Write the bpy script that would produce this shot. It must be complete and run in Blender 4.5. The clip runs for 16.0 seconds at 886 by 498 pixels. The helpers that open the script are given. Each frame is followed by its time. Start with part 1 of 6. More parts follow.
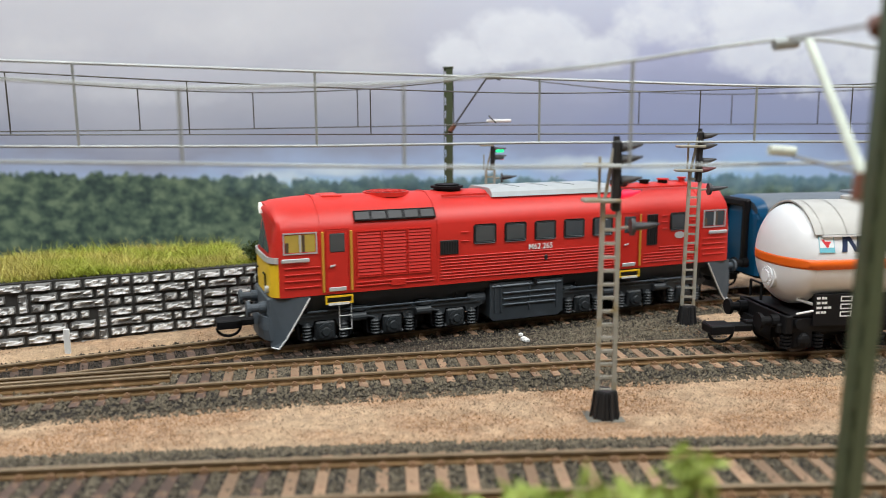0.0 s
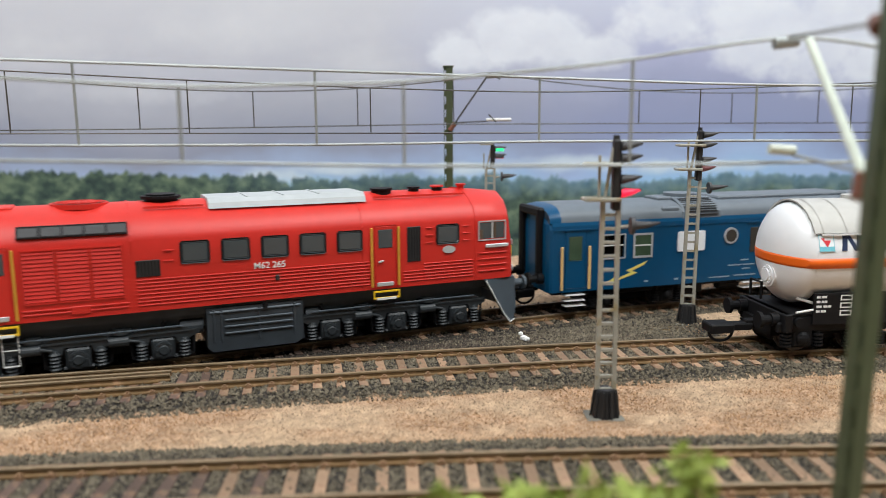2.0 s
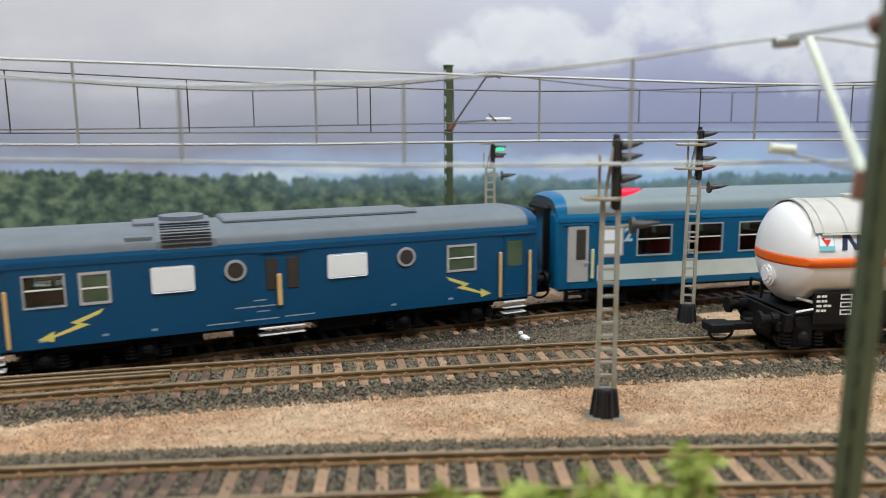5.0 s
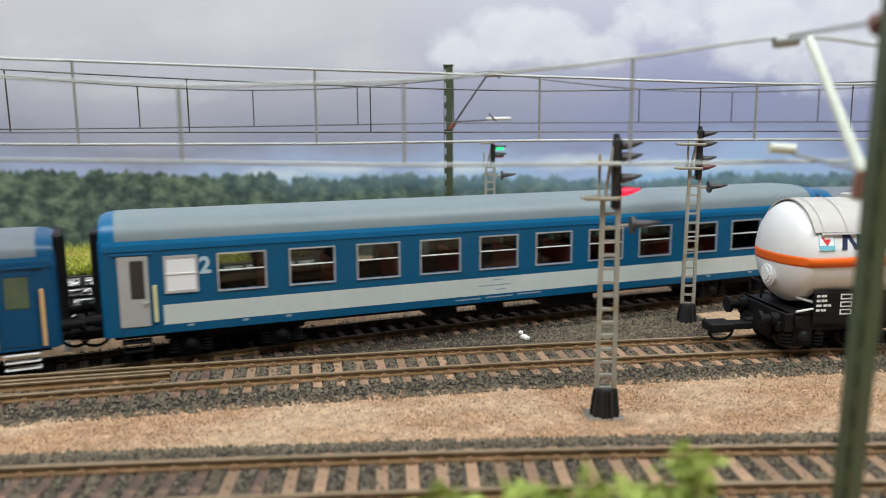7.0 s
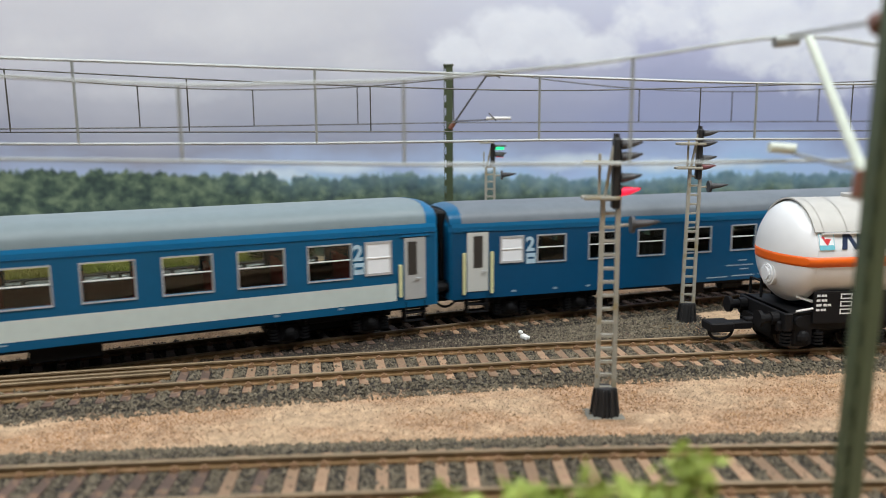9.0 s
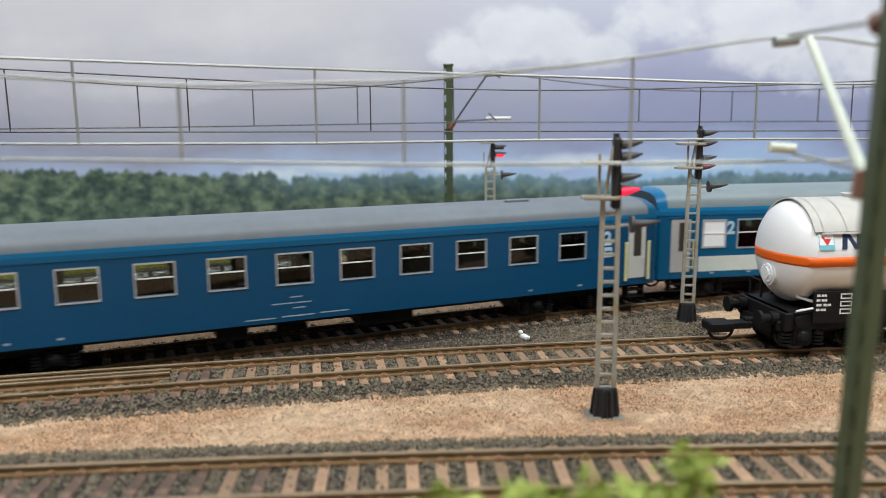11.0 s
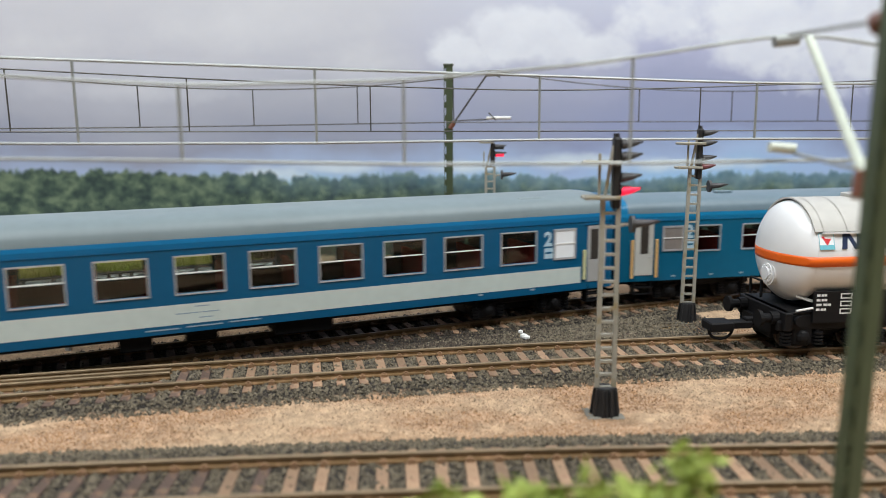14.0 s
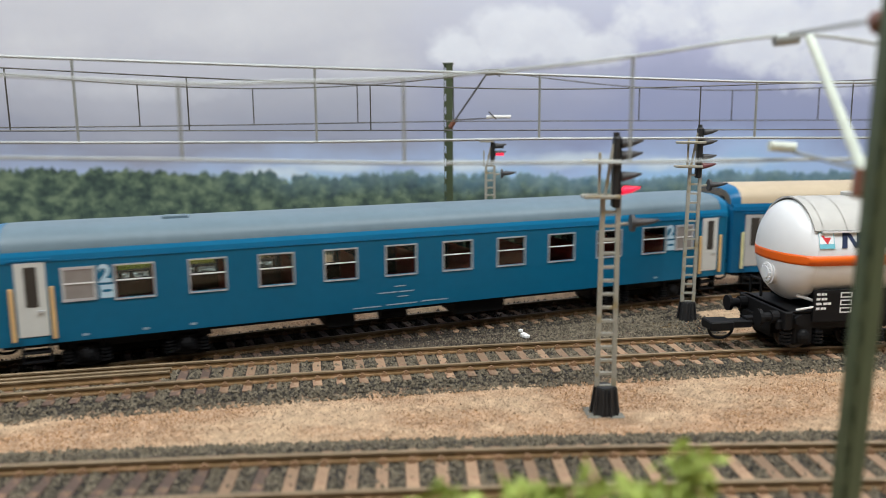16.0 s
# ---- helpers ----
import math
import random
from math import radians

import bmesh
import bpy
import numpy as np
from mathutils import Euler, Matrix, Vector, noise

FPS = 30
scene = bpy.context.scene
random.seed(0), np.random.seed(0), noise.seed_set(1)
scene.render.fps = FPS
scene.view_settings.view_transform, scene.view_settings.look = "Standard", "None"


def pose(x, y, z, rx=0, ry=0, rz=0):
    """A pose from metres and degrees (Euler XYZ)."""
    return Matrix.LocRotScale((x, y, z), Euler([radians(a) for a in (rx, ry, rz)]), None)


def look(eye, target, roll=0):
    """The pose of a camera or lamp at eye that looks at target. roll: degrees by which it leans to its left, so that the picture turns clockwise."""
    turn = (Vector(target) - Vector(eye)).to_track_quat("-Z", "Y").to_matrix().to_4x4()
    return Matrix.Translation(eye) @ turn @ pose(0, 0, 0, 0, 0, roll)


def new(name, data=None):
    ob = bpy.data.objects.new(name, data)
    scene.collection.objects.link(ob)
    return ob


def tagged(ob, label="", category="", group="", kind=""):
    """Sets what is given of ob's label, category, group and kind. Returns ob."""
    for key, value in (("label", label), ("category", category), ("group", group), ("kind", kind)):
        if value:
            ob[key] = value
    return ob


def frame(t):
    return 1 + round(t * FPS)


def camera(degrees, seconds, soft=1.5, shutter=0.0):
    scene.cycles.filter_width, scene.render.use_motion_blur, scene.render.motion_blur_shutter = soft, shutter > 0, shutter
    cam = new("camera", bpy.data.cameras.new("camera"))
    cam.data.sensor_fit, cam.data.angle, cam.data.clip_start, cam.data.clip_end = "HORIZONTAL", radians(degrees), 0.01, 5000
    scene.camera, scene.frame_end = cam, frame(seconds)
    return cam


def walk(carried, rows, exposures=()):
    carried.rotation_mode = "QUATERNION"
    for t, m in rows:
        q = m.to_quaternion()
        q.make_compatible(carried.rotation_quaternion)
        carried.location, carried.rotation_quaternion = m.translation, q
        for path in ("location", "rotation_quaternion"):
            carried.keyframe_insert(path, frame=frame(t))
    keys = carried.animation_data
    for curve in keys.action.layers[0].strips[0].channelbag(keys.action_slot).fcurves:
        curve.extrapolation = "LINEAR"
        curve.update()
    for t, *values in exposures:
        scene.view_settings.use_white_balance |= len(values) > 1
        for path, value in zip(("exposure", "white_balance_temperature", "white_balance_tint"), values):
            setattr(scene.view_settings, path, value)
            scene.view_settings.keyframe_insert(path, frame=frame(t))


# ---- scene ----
# ---- camera ----
SECONDS = 16.0
FOV, EYE_Z, PITCH, ROLL = 60.463, 0.07102, 9.0984, -0.3377
cam = camera(FOV, SECONDS, soft=0.8, shutter=0.4)
cam.data.dof.use_dof = True
cam.data.dof.focus_distance = 0.262
cam.data.dof.aperture_fstop = 13.5


def eye(drop):
    """The camera stands still; it nods down by a fraction of a degree."""
    p, r = radians(PITCH + drop), radians(ROLL)
    right, up, fwd = Vector((1, 0, 0)), Vector((0, math.sin(p), math.cos(p))), Vector((0, math.cos(p), -math.sin(p)))
    x, y = right * math.cos(r) + up * math.sin(r), up * math.cos(r) - right * math.sin(r)
    m = Matrix((x, y, -fwd)).transposed().to_4x4()
    m.translation = (0, 0, EYE_Z)
    return m


walk(cam, [(t, eye(d)) for t, d in ((0, 0), (0.5, 0.008), (1, 0.042), (1.5, 0.055), (2, 0.085), (2.5, 0.11), (3, 0.148), (3.5, 0.128), (4, 0.128),
                                    (6.5, 0.153), (9, 0.19), (11.5, 0.204), (13, 0.236), (14, 0.215), (15, 0.245), (16, 0.29))])

# ---- light: a bright room with ceiling lamps over the layout ----
world = bpy.data.worlds.new("room_light")
scene.world = world
world.use_nodes = True
world.node_tree.nodes["Background"].inputs[0].default_value = (0.9, 0.96, 1.0, 1)
world.node_tree.nodes["Background"].inputs[1].default_value = 0.035


def ceiling_lamp(x, y, z, sx, sy, watts, target):
    data = bpy.data.lights.new("ceiling_lamp", "AREA")
    data.shape, data.size, data.size_y, data.energy, data.color = "RECTANGLE", sx, sy, watts, (0.97, 1.0, 1.0)
    ob = new("ceiling_lamp", data)
    ob.matrix_world = look((x, y, z), target)
    return tagged(ob, "long white ceiling lamp over the layout", "lamp", kind="structure")


ceiling_lamp(-0.5, -0.2, 1.25, 1.2, 0.35, 18.8, (-0.1, 0.35, 0))
ceiling_lamp(0.7, -0.14, 1.25, 1.2, 0.35, 18.8, (0.1, 0.35, 0))

# ---- materials ----
MM = 0.001


def mat(name, color, rough=0.5, metal=0.0, vary=0.15, scale=300.0, bump=0.0, bump_scale=1500.0, per=0.0, coat=0.0, alt=None, alt_at=0.6, alt_soft=0.1, shuffle=False, wash=None, stretch=1.0, spec=0.5):
    """A painted or natural surface: colour broken up at two scales, relief, and, with alt, a second colour in worn patches."""
    m = bpy.data.materials.new(name)
    m.use_nodes = True
    n, l = m.node_tree.nodes, m.node_tree.links
    b = n["Principled BSDF"]
    b.inputs["Roughness"].default_value, b.inputs["Metallic"].default_value = rough, metal
    b.inputs["Coat Weight"].default_value, b.inputs["Specular IOR Level"].default_value = coat, spec
    b.inputs["Coat Roughness"].default_value = 0.15
    tc = n.new("ShaderNodeTexCoord")
    big, fine = n.new("ShaderNodeTexNoise"), n.new("ShaderNodeTexNoise")
    big.inputs["Scale"].default_value, fine.inputs["Scale"].default_value = scale * 0.15, scale
    big.inputs["Detail"].default_value, fine.inputs["Detail"].default_value = 3, 5
    add = n.new("ShaderNodeMath")
    add.operation = "ADD"
    ramp = n.new("ShaderNodeMapRange")
    ramp.inputs["From Min"].default_value, ramp.inputs["From Max"].default_value = 0.6, 1.4
    ramp.inputs["To Min"].default_value, ramp.inputs["To Max"].default_value = 1 - vary, 1 + vary
    where = tc.outputs["Object"]
    if shuffle:
        oi, comb, va = n.new("ShaderNodeObjectInfo"), n.new("ShaderNodeVectorMath"), n.new("ShaderNodeVectorMath")
        comb.operation = "SCALE"
        comb.inputs[0].default_value = (0.7, 0.4, 0.9)
        l.new(oi.outputs["Random"], comb.inputs["Scale"]), l.new(where, va.inputs[0]), l.new(comb.outputs[0], va.inputs[1])
        where = va.outputs[0]
    if stretch != 1.0:
        sm = n.new("ShaderNodeMapping")
        sm.inputs["Scale"].default_value = (stretch, 1, 1)
        l.new(where, sm.inputs[0])
        where = sm.outputs[0]
    for t in (big, fine):
        l.new(where, t.inputs["Vector"])
    l.new(big.outputs["Fac"], add.inputs[0]), l.new(fine.outputs["Fac"], add.inputs[1]), l.new(add.outputs[0], ramp.inputs["Value"])
    base = n.new("ShaderNodeRGB")
    base.outputs[0].default_value = (*color, 1)
    col = base.outputs[0]
    if alt:
        pick, mix = n.new("ShaderNodeMapRange"), n.new("ShaderNodeMix")
        pick.inputs["From Min"].default_value, pick.inputs["From Max"].default_value = alt_at - alt_soft, alt_at + alt_soft
        mix.data_type = "RGBA"
        mix.inputs["B"].default_value = (*alt, 1)
        l.new(fine.outputs["Fac"], pick.inputs["Value"]), l.new(pick.outputs[0], mix.inputs["Factor"]), l.new(col, mix.inputs["A"])
        col = mix.outputs["Result"]
    if wash:
        tint, at_scale = wash
        wn, wr, wm, wp = n.new("ShaderNodeTexNoise"), n.new("ShaderNodeMapRange"), n.new("ShaderNodeMix"), n.new("ShaderNodeMapping")
        wp.inputs["Scale"].default_value = (0.45, 1, 1)
        wn.inputs["Scale"].default_value, wn.inputs["Detail"].default_value = at_scale, 5
        wr.inputs["From Min"].default_value, wr.inputs["From Max"].default_value = 0.42, 0.62
        wm.data_type = "RGBA"
        wm.inputs["B"].default_value = (*tint, 1)
        l.new(where, wp.inputs[0]), l.new(wp.outputs[0], wn.inputs["Vector"]), l.new(wn.outputs["Fac"], wr.inputs["Value"]), l.new(wr.outputs[0], wm.inputs["Factor"]), l.new(col, wm.inputs["A"])
        col = wm.outputs["Result"]
    value = ramp.outputs[0]
    if per:
        info, rnd, mul = n.new("ShaderNodeObjectInfo"), n.new("ShaderNodeMapRange"), n.new("ShaderNodeMath")
        geo, s = n.new("ShaderNodeNewGeometry"), n.new("ShaderNodeMath")
        s.operation, mul.operation = "ADD", "MULTIPLY"
        l.new(info.outputs["Random"], s.inputs[0]), l.new(geo.outputs["Random Per Island"], s.inputs[1])
        rnd.inputs["From Max"].default_value = 2.0
        rnd.inputs["To Min"].default_value, rnd.inputs["To Max"].default_value = 1 - per, 1 + per
        l.new(s.outputs[0], rnd.inputs["Value"]), l.new(rnd.outputs[0], mul.inputs[0]), l.new(value, mul.inputs[1])
        value = mul.outputs[0]
    hsv = n.new("ShaderNodeHueSaturation")
    l.new(col, hsv.inputs["Color"]), l.new(value, hsv.inputs["Value"]), l.new(hsv.outputs[0], b.inputs["Base Color"])
    if bump:
        t, bp = n.new("ShaderNodeTexNoise"), n.new("ShaderNodeBump")
        t.inputs["Scale"].default_value, t.inputs["Detail"].default_value = bump_scale, 4
        bp.inputs["Strength"].default_value, bp.inputs["Distance"].default_value = bump, 0.0004
        l.new(tc.outputs["Object"], t.inputs["Vector"]), l.new(t.outputs["Fac"], bp.inputs["Height"]), l.new(bp.outputs[0], b.inputs["Normal"])
    return m


def glow(name, color, strength):
    m = bpy.data.materials.new(name)
    m.use_nodes = True
    b = m.node_tree.nodes["Principled BSDF"]
    b.inputs["Base Color"].default_value = (*color, 1)
    b.inputs["Emission Color"].default_value, b.inputs["Emission Strength"].default_value = (*color, 1), strength
    return m


def glass(name, tint, rough=0.03):
    m = bpy.data.materials.new(name)
    m.use_nodes = True
    n, l = m.node_tree.nodes, m.node_tree.links
    out = n["Material Output"]
    tr, gl, mix, fr = n.new("ShaderNodeBsdfTransparent"), n.new("ShaderNodeBsdfGlossy"), n.new("ShaderNodeMixShader"), n.new("ShaderNodeFresnel")
    tr.inputs[0].default_value = (*tint, 1)
    gl.inputs["Roughness"].default_value = rough
    l.new(fr.outputs[0], mix.inputs[0]), l.new(tr.outputs[0], mix.inputs[1]), l.new(gl.outputs[0], mix.inputs[2]), l.new(mix.outputs[0], out.inputs["Surface"])
    return m


RED = mat("red_paint", (0.60, 0.022, 0.014), 0.45, vary=0.07, bump=0.04)
YELLOW = mat("yellow_paint", (0.85, 0.55, 0.02), 0.45, vary=0.05)
PALE_YELLOW = mat("pale_yellow_print", (0.72, 0.62, 0.16), 0.5, vary=0.06)
GOLD = mat("ochre_handrail", (0.62, 0.30, 0.035), 0.5, vary=0.1)
FRAME_GREY = mat("frame_grey", (0.034, 0.043, 0.052), 0.55, vary=0.25, bump=0.08)
BOGIE_GREY = mat("bogie_grey", (0.024, 0.029, 0.033), 0.5, vary=0.3, bump=0.1)
PLOW_GREY = mat("plough_grey", (0.075, 0.095, 0.115), 0.5, vary=0.12)
BLACK = mat("black_plastic", (0.006, 0.006, 0.007), 0.6, vary=0.3, bump=0.05, spec=0.22)
GRILLE_BLACK = mat("grille_black", (0.02, 0.021, 0.023), 0.5, vary=0.2)
SILVER = mat("silver_paint", (0.55, 0.57, 0.58), 0.35, metal=0.25, vary=0.08)
VENT_GREY = mat("vent_grey", (0.42, 0.45, 0.46), 0.5, vary=0.08)
WHITE = mat("white_paint", (0.8, 0.8, 0.78), 0.4, vary=0.04)
BLIND = mat("frosted_window", (0.88, 0.91, 0.94), 0.35, vary=0.03)
LOCO_GLASS = mat("grey_window", (0.05, 0.065, 0.075), 0.18, vary=0.06, coat=0.3)
CAB_IN = mat("cab_lining", (0.5, 0.36, 0.06), 0.6, vary=0.15)
BLUE_DARK = mat("dark_blue_paint", (0.001, 0.064, 0.155), 0.36, vary=0.06, bump=0.03, spec=0.35)
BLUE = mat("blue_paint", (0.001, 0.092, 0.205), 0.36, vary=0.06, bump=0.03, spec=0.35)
# paler copies of the coach blues, with the light on the upper curve painted in
BLUE_LIT = mat("lit_blue_paint", (0.001, 0.122, 0.28), 0.36, vary=0.06, bump=0.03, spec=0.35)
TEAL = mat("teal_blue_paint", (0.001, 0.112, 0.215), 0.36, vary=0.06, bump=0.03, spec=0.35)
TEAL_LIT = mat("lit_teal_paint", (0.002, 0.155, 0.32), 0.36, vary=0.06, bump=0.03, spec=0.35)
DIM_WINDOW = mat("dim_brown_window", (0.26, 0.235, 0.22), 0.3, vary=0.15)
ROOF_DARK = mat("slate_roof", (0.13, 0.155, 0.18), 0.55, vary=0.1, bump=0.03)
ROOF_LIGHT = mat("grey_roof", (0.175, 0.225, 0.245), 0.5, vary=0.07, bump=0.03)
ROOF_BLUE = mat("blue_grey_roof", (0.125, 0.185, 0.225), 0.5, vary=0.08, bump=0.03)
ROOF_TAN = mat("tan_roof", (0.5, 0.4, 0.27), 0.55, vary=0.08)
CREAM = mat("cream_stripe", (0.56, 0.63, 0.60), 0.45, vary=0.06)
DOOR_GREY = mat("grey_door", (0.42, 0.42, 0.41), 0.4, vary=0.05)
DOOR_CREAM = mat("pale_door", (0.58, 0.59, 0.56), 0.42, vary=0.05)
BEIGE = mat("beige_handrail", (0.72, 0.46, 0.19), 0.5, vary=0.08)
PALE = mat("pale_yellow_handrail", (0.68, 0.67, 0.36), 0.5, vary=0.06)
FRAME_SILVER = mat("window_frame_silver", (0.5, 0.52, 0.54), 0.3, metal=0.3, vary=0.05)
PANE = glass("window_pane", (0.55, 0.6, 0.58))
SEAT_RED = mat("red_seat", (0.62, 0.075, 0.05), 0.7, vary=0.2)
SEAT_BROWN = mat("brown_seat", (0.09, 0.055, 0.03), 0.7, vary=0.2)
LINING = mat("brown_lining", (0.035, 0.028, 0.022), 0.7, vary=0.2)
RAIL = mat("rusty_rail", (0.16, 0.092, 0.036), 0.5, vary=0.3, bump=0.15, alt=(0.26, 0.15, 0.08), alt_at=0.62)
RAIL_TOP = mat("rail_head", (0.23, 0.165, 0.095), 0.45, metal=0.25, vary=0.25)
SLEEPER = mat("brown_sleeper", (0.30, 0.193, 0.118), 0.75, vary=0.4, per=0.6, bump=0.3, scale=500, alt=(0.17, 0.095, 0.06), alt_at=0.58)
SLEEPER_DARK = mat("dark_sleeper", (0.095, 0.06, 0.045), 0.75, vary=0.3, per=0.4, bump=0.3, alt=(0.22, 0.13, 0.075), alt_at=0.62)
STONES = mat("ballast_stone", (0.118, 0.098, 0.068), 0.85, vary=0.3, scale=900, per=0.98)
STONES_DARK = mat("oily_ballast_stone", (0.066, 0.048, 0.034), 0.8, vary=0.3, scale=900, per=0.9)
SAND = mat("sand_ground", (0.30, 0.165, 0.08), 0.95, wash=((0.44, 0.31, 0.195), 70), vary=0.5, scale=1900, bump=0.8, bump_scale=2200, alt=(0.50, 0.36, 0.25), alt_at=0.56, alt_soft=0.2)


def with_ballast(m, dark, spots):
    """Lets dark grit take over the sand where the bed is high; spots: places where the ground is stained, with their colours."""
    n, l = m.node_tree.nodes, m.node_tree.links
    b = n["Principled BSDF"]
    sand = b.inputs["Base Color"].links[0].from_socket
    at, tc, t, add, r, grit, ramp, mix = (n.new("ShaderNode" + k) for k in ("Attribute", "TexCoord", "TexNoise", "Math", "MapRange", "TexNoise", "ValToRGB", "Mix"))
    at.attribute_name = "bed"
    t.inputs["Scale"].default_value, t.inputs["Detail"].default_value, t.inputs["Roughness"].default_value = 420, 6, 0.7
    grit.inputs["Scale"].default_value, grit.inputs["Detail"].default_value = 1500, 5
    ramp.color_ramp.elements[0].position, ramp.color_ramp.elements[1].position = 0.4, 0.7
    ramp.color_ramp.elements[0].color, ramp.color_ramp.elements[1].color = (*[c * 0.5 for c in dark], 1), (*[c * 2.6 for c in dark], 1)
    add.operation = "MULTIPLY_ADD"
    add.inputs[1].default_value = 1.6
    l.new(tc.outputs["Object"], t.inputs["Vector"]), l.new(tc.outputs["Object"], grit.inputs["Vector"])
    l.new(t.outputs["Fac"], add.inputs[0]), l.new(at.outputs["Fac"], add.inputs[2])
    r.inputs["From Min"].default_value, r.inputs["From Max"].default_value = 0.65, 0.95
    mix.data_type = "RGBA"
    l.new(add.outputs[0], r.inputs["Value"]), l.new(r.outputs[0], mix.inputs["Factor"]), l.new(sand, mix.inputs["A"]), l.new(grit.outputs["Fac"], ramp.inputs[0]), l.new(ramp.outputs[0], mix.inputs["B"])
    col = mix.outputs["Result"]
    for (x, y, rx, ry), tint in spots:
        mp, ln, sp, mm = n.new("ShaderNodeMapping"), n.new("ShaderNodeVectorMath"), n.new("ShaderNodeMath"), n.new("ShaderNodeMix")
        mp.inputs["Scale"].default_value, mp.inputs["Location"].default_value = (1 / rx, 1 / ry, 0), (-x / rx, -y / ry, 0)
        ln.operation, sp.operation, sp.use_clamp = "LENGTH", "SUBTRACT", True
        mm.data_type = "RGBA"
        mm.inputs["B"].default_value = (*tint, 1)
        ad = n.new("ShaderNodeMath")
        ad.operation, ad.inputs[1].default_value = "MULTIPLY_ADD", 2.2
        l.new(tc.outputs["Object"], mp.inputs[0]), l.new(mp.outputs[0], ln.inputs[0]), l.new(t.outputs["Fac"], ad.inputs[0]), l.new(ad.outputs[0], sp.inputs[0]), l.new(ln.outputs["Value"], sp.inputs[1])
        ad.inputs[2].default_value = -0.3
        l.new(sp.outputs[0], mm.inputs["Factor"]), l.new(col, mm.inputs["A"])
        col = mm.outputs["Result"]
    l.new(col, b.inputs["Base Color"])


with_ballast(SAND, (0.020, 0.016, 0.012), (((0.060, 0.2665, 0.016, 0.005), (0.26, 0.125, 0.095)), ((0.084, 0.277, 0.010, 0.006), (0.30, 0.18, 0.06)), ((0.043, 0.1865, 0.011, 0.006), (0.17, 0.10, 0.05))))
GRAINS = mat("sand_grain", (0.42, 0.245, 0.122), 0.85, wash=((0.54, 0.395, 0.275), 70), vary=0.12, per=0.98)
WALL_STONE = mat("wall_stone", (0.16, 0.157, 0.15), 0.5, vary=0.35, per=0.3, scale=900, bump=0.6, bump_scale=1100)


def dry_brushed(m, white, lo, hi):
    """White paint brushed over the raised places of a dark stone."""
    n, l = m.node_tree.nodes, m.node_tree.links
    b = n["Principled BSDF"]
    dark = b.inputs["Base Color"].links[0].from_socket
    at, t, a, r, mix = n.new("ShaderNodeAttribute"), n.new("ShaderNodeTexNoise"), n.new("ShaderNodeMath"), n.new("ShaderNodeMapRange"), n.new("ShaderNodeMix")
    at.attribute_name = "relief"
    t.inputs["Scale"].default_value, t.inputs["Detail"].default_value = 900, 4
    a.operation, a.inputs[2].default_value = "MULTIPLY_ADD", -0.2
    a.inputs[1].default_value = 0.4
    s2 = n.new("ShaderNodeMath")
    l.new(t.outputs["Fac"], a.inputs[0]), l.new(a.outputs[0], s2.inputs[0]), l.new(at.outputs["Fac"], s2.inputs[1])
    r.inputs["From Min"].default_value, r.inputs["From Max"].default_value = lo, hi
    mix.data_type = "RGBA"
    mix.inputs["B"].default_value = (*white, 1)
    l.new(s2.outputs[0], r.inputs["Value"]), l.new(r.outputs[0], mix.inputs["Factor"]), l.new(dark, mix.inputs["A"]), l.new(mix.outputs["Result"], b.inputs["Base Color"])


dry_brushed(WALL_STONE, (0.80, 0.80, 0.79), 0.36, 0.62)
WALL_DARK = mat("wall_joint", (0.035, 0.033, 0.03), 0.8, vary=0.3)
SOIL = mat("bank_soil", (0.075, 0.07, 0.025), 0.9, vary=0.35, scale=400, bump=0.5)
GRASS = mat("grass_blade", (0.32, 0.37, 0.035), 0.65, vary=0.25, per=0.6, wash=((0.44, 0.37, 0.09), 60))
LEAF = mat("dark_leaf", (0.05, 0.075, 0.018), 0.7, vary=0.3, per=0.6)
BUSH_LEAF = mat("bright_leaf", (0.33, 0.41, 0.085), 0.7, vary=0.2, per=0.35)
TWIG = mat("twig", (0.12, 0.075, 0.04), 0.8)
MAST_GREEN = mat("mast_green", (0.06, 0.082, 0.042), 0.5, vary=0.15)
SIGNAL_GREY = mat("signal_grey", (0.36, 0.345, 0.29), 0.45, vary=0.15, alt=(0.27, 0.21, 0.1), alt_at=0.62)
PLINTH = mat("plinth_grey", (0.17, 0.165, 0.14), 0.8, vary=0.2)
WIRE = mat("dark_wire", (0.07, 0.068, 0.062), 0.45, metal=0.3)
WIRE_PALE = mat("pale_wire", (0.31, 0.335, 0.33), 0.4, metal=0.2)
INSULATOR = mat("brown_insulator", (0.16, 0.06, 0.035), 0.4)
TUBE_PALE = mat("pale_tube", (0.58, 0.63, 0.54), 0.4)
TANK_WHITE = mat("tank_white", (0.84, 0.86, 0.88), 0.32, vary=0.025, coat=0.3)
ORANGE = mat("orange_band", (0.85, 0.14, 0.008), 0.4, vary=0.04)
TANK_ROOF = mat("sunshade_grey", (0.47, 0.46, 0.43), 0.5, vary=0.08)
NAVY = mat("navy_print", (0.02, 0.035, 0.09), 0.45)
CYAN = mat("cyan_print", (0.18, 0.55, 0.66), 0.45)
PRINT_RED = mat("red_print", (0.75, 0.05, 0.06), 0.45)
LIGHT_RED = glow("red_lamp", (1.0, 0.015, 0.06), 0.8)
ROOM_PAINT = mat("room_paint", (0.36, 0.37, 0.37), 0.85, vary=0.05, scale=20)
ROOM_FLOOR = mat("room_floor", (0.22, 0.19, 0.16), 0.6, vary=0.15, scale=12)
LIGHT_GREEN = glow("green_lamp", (0.02, 0.8, 0.28), 1.2)
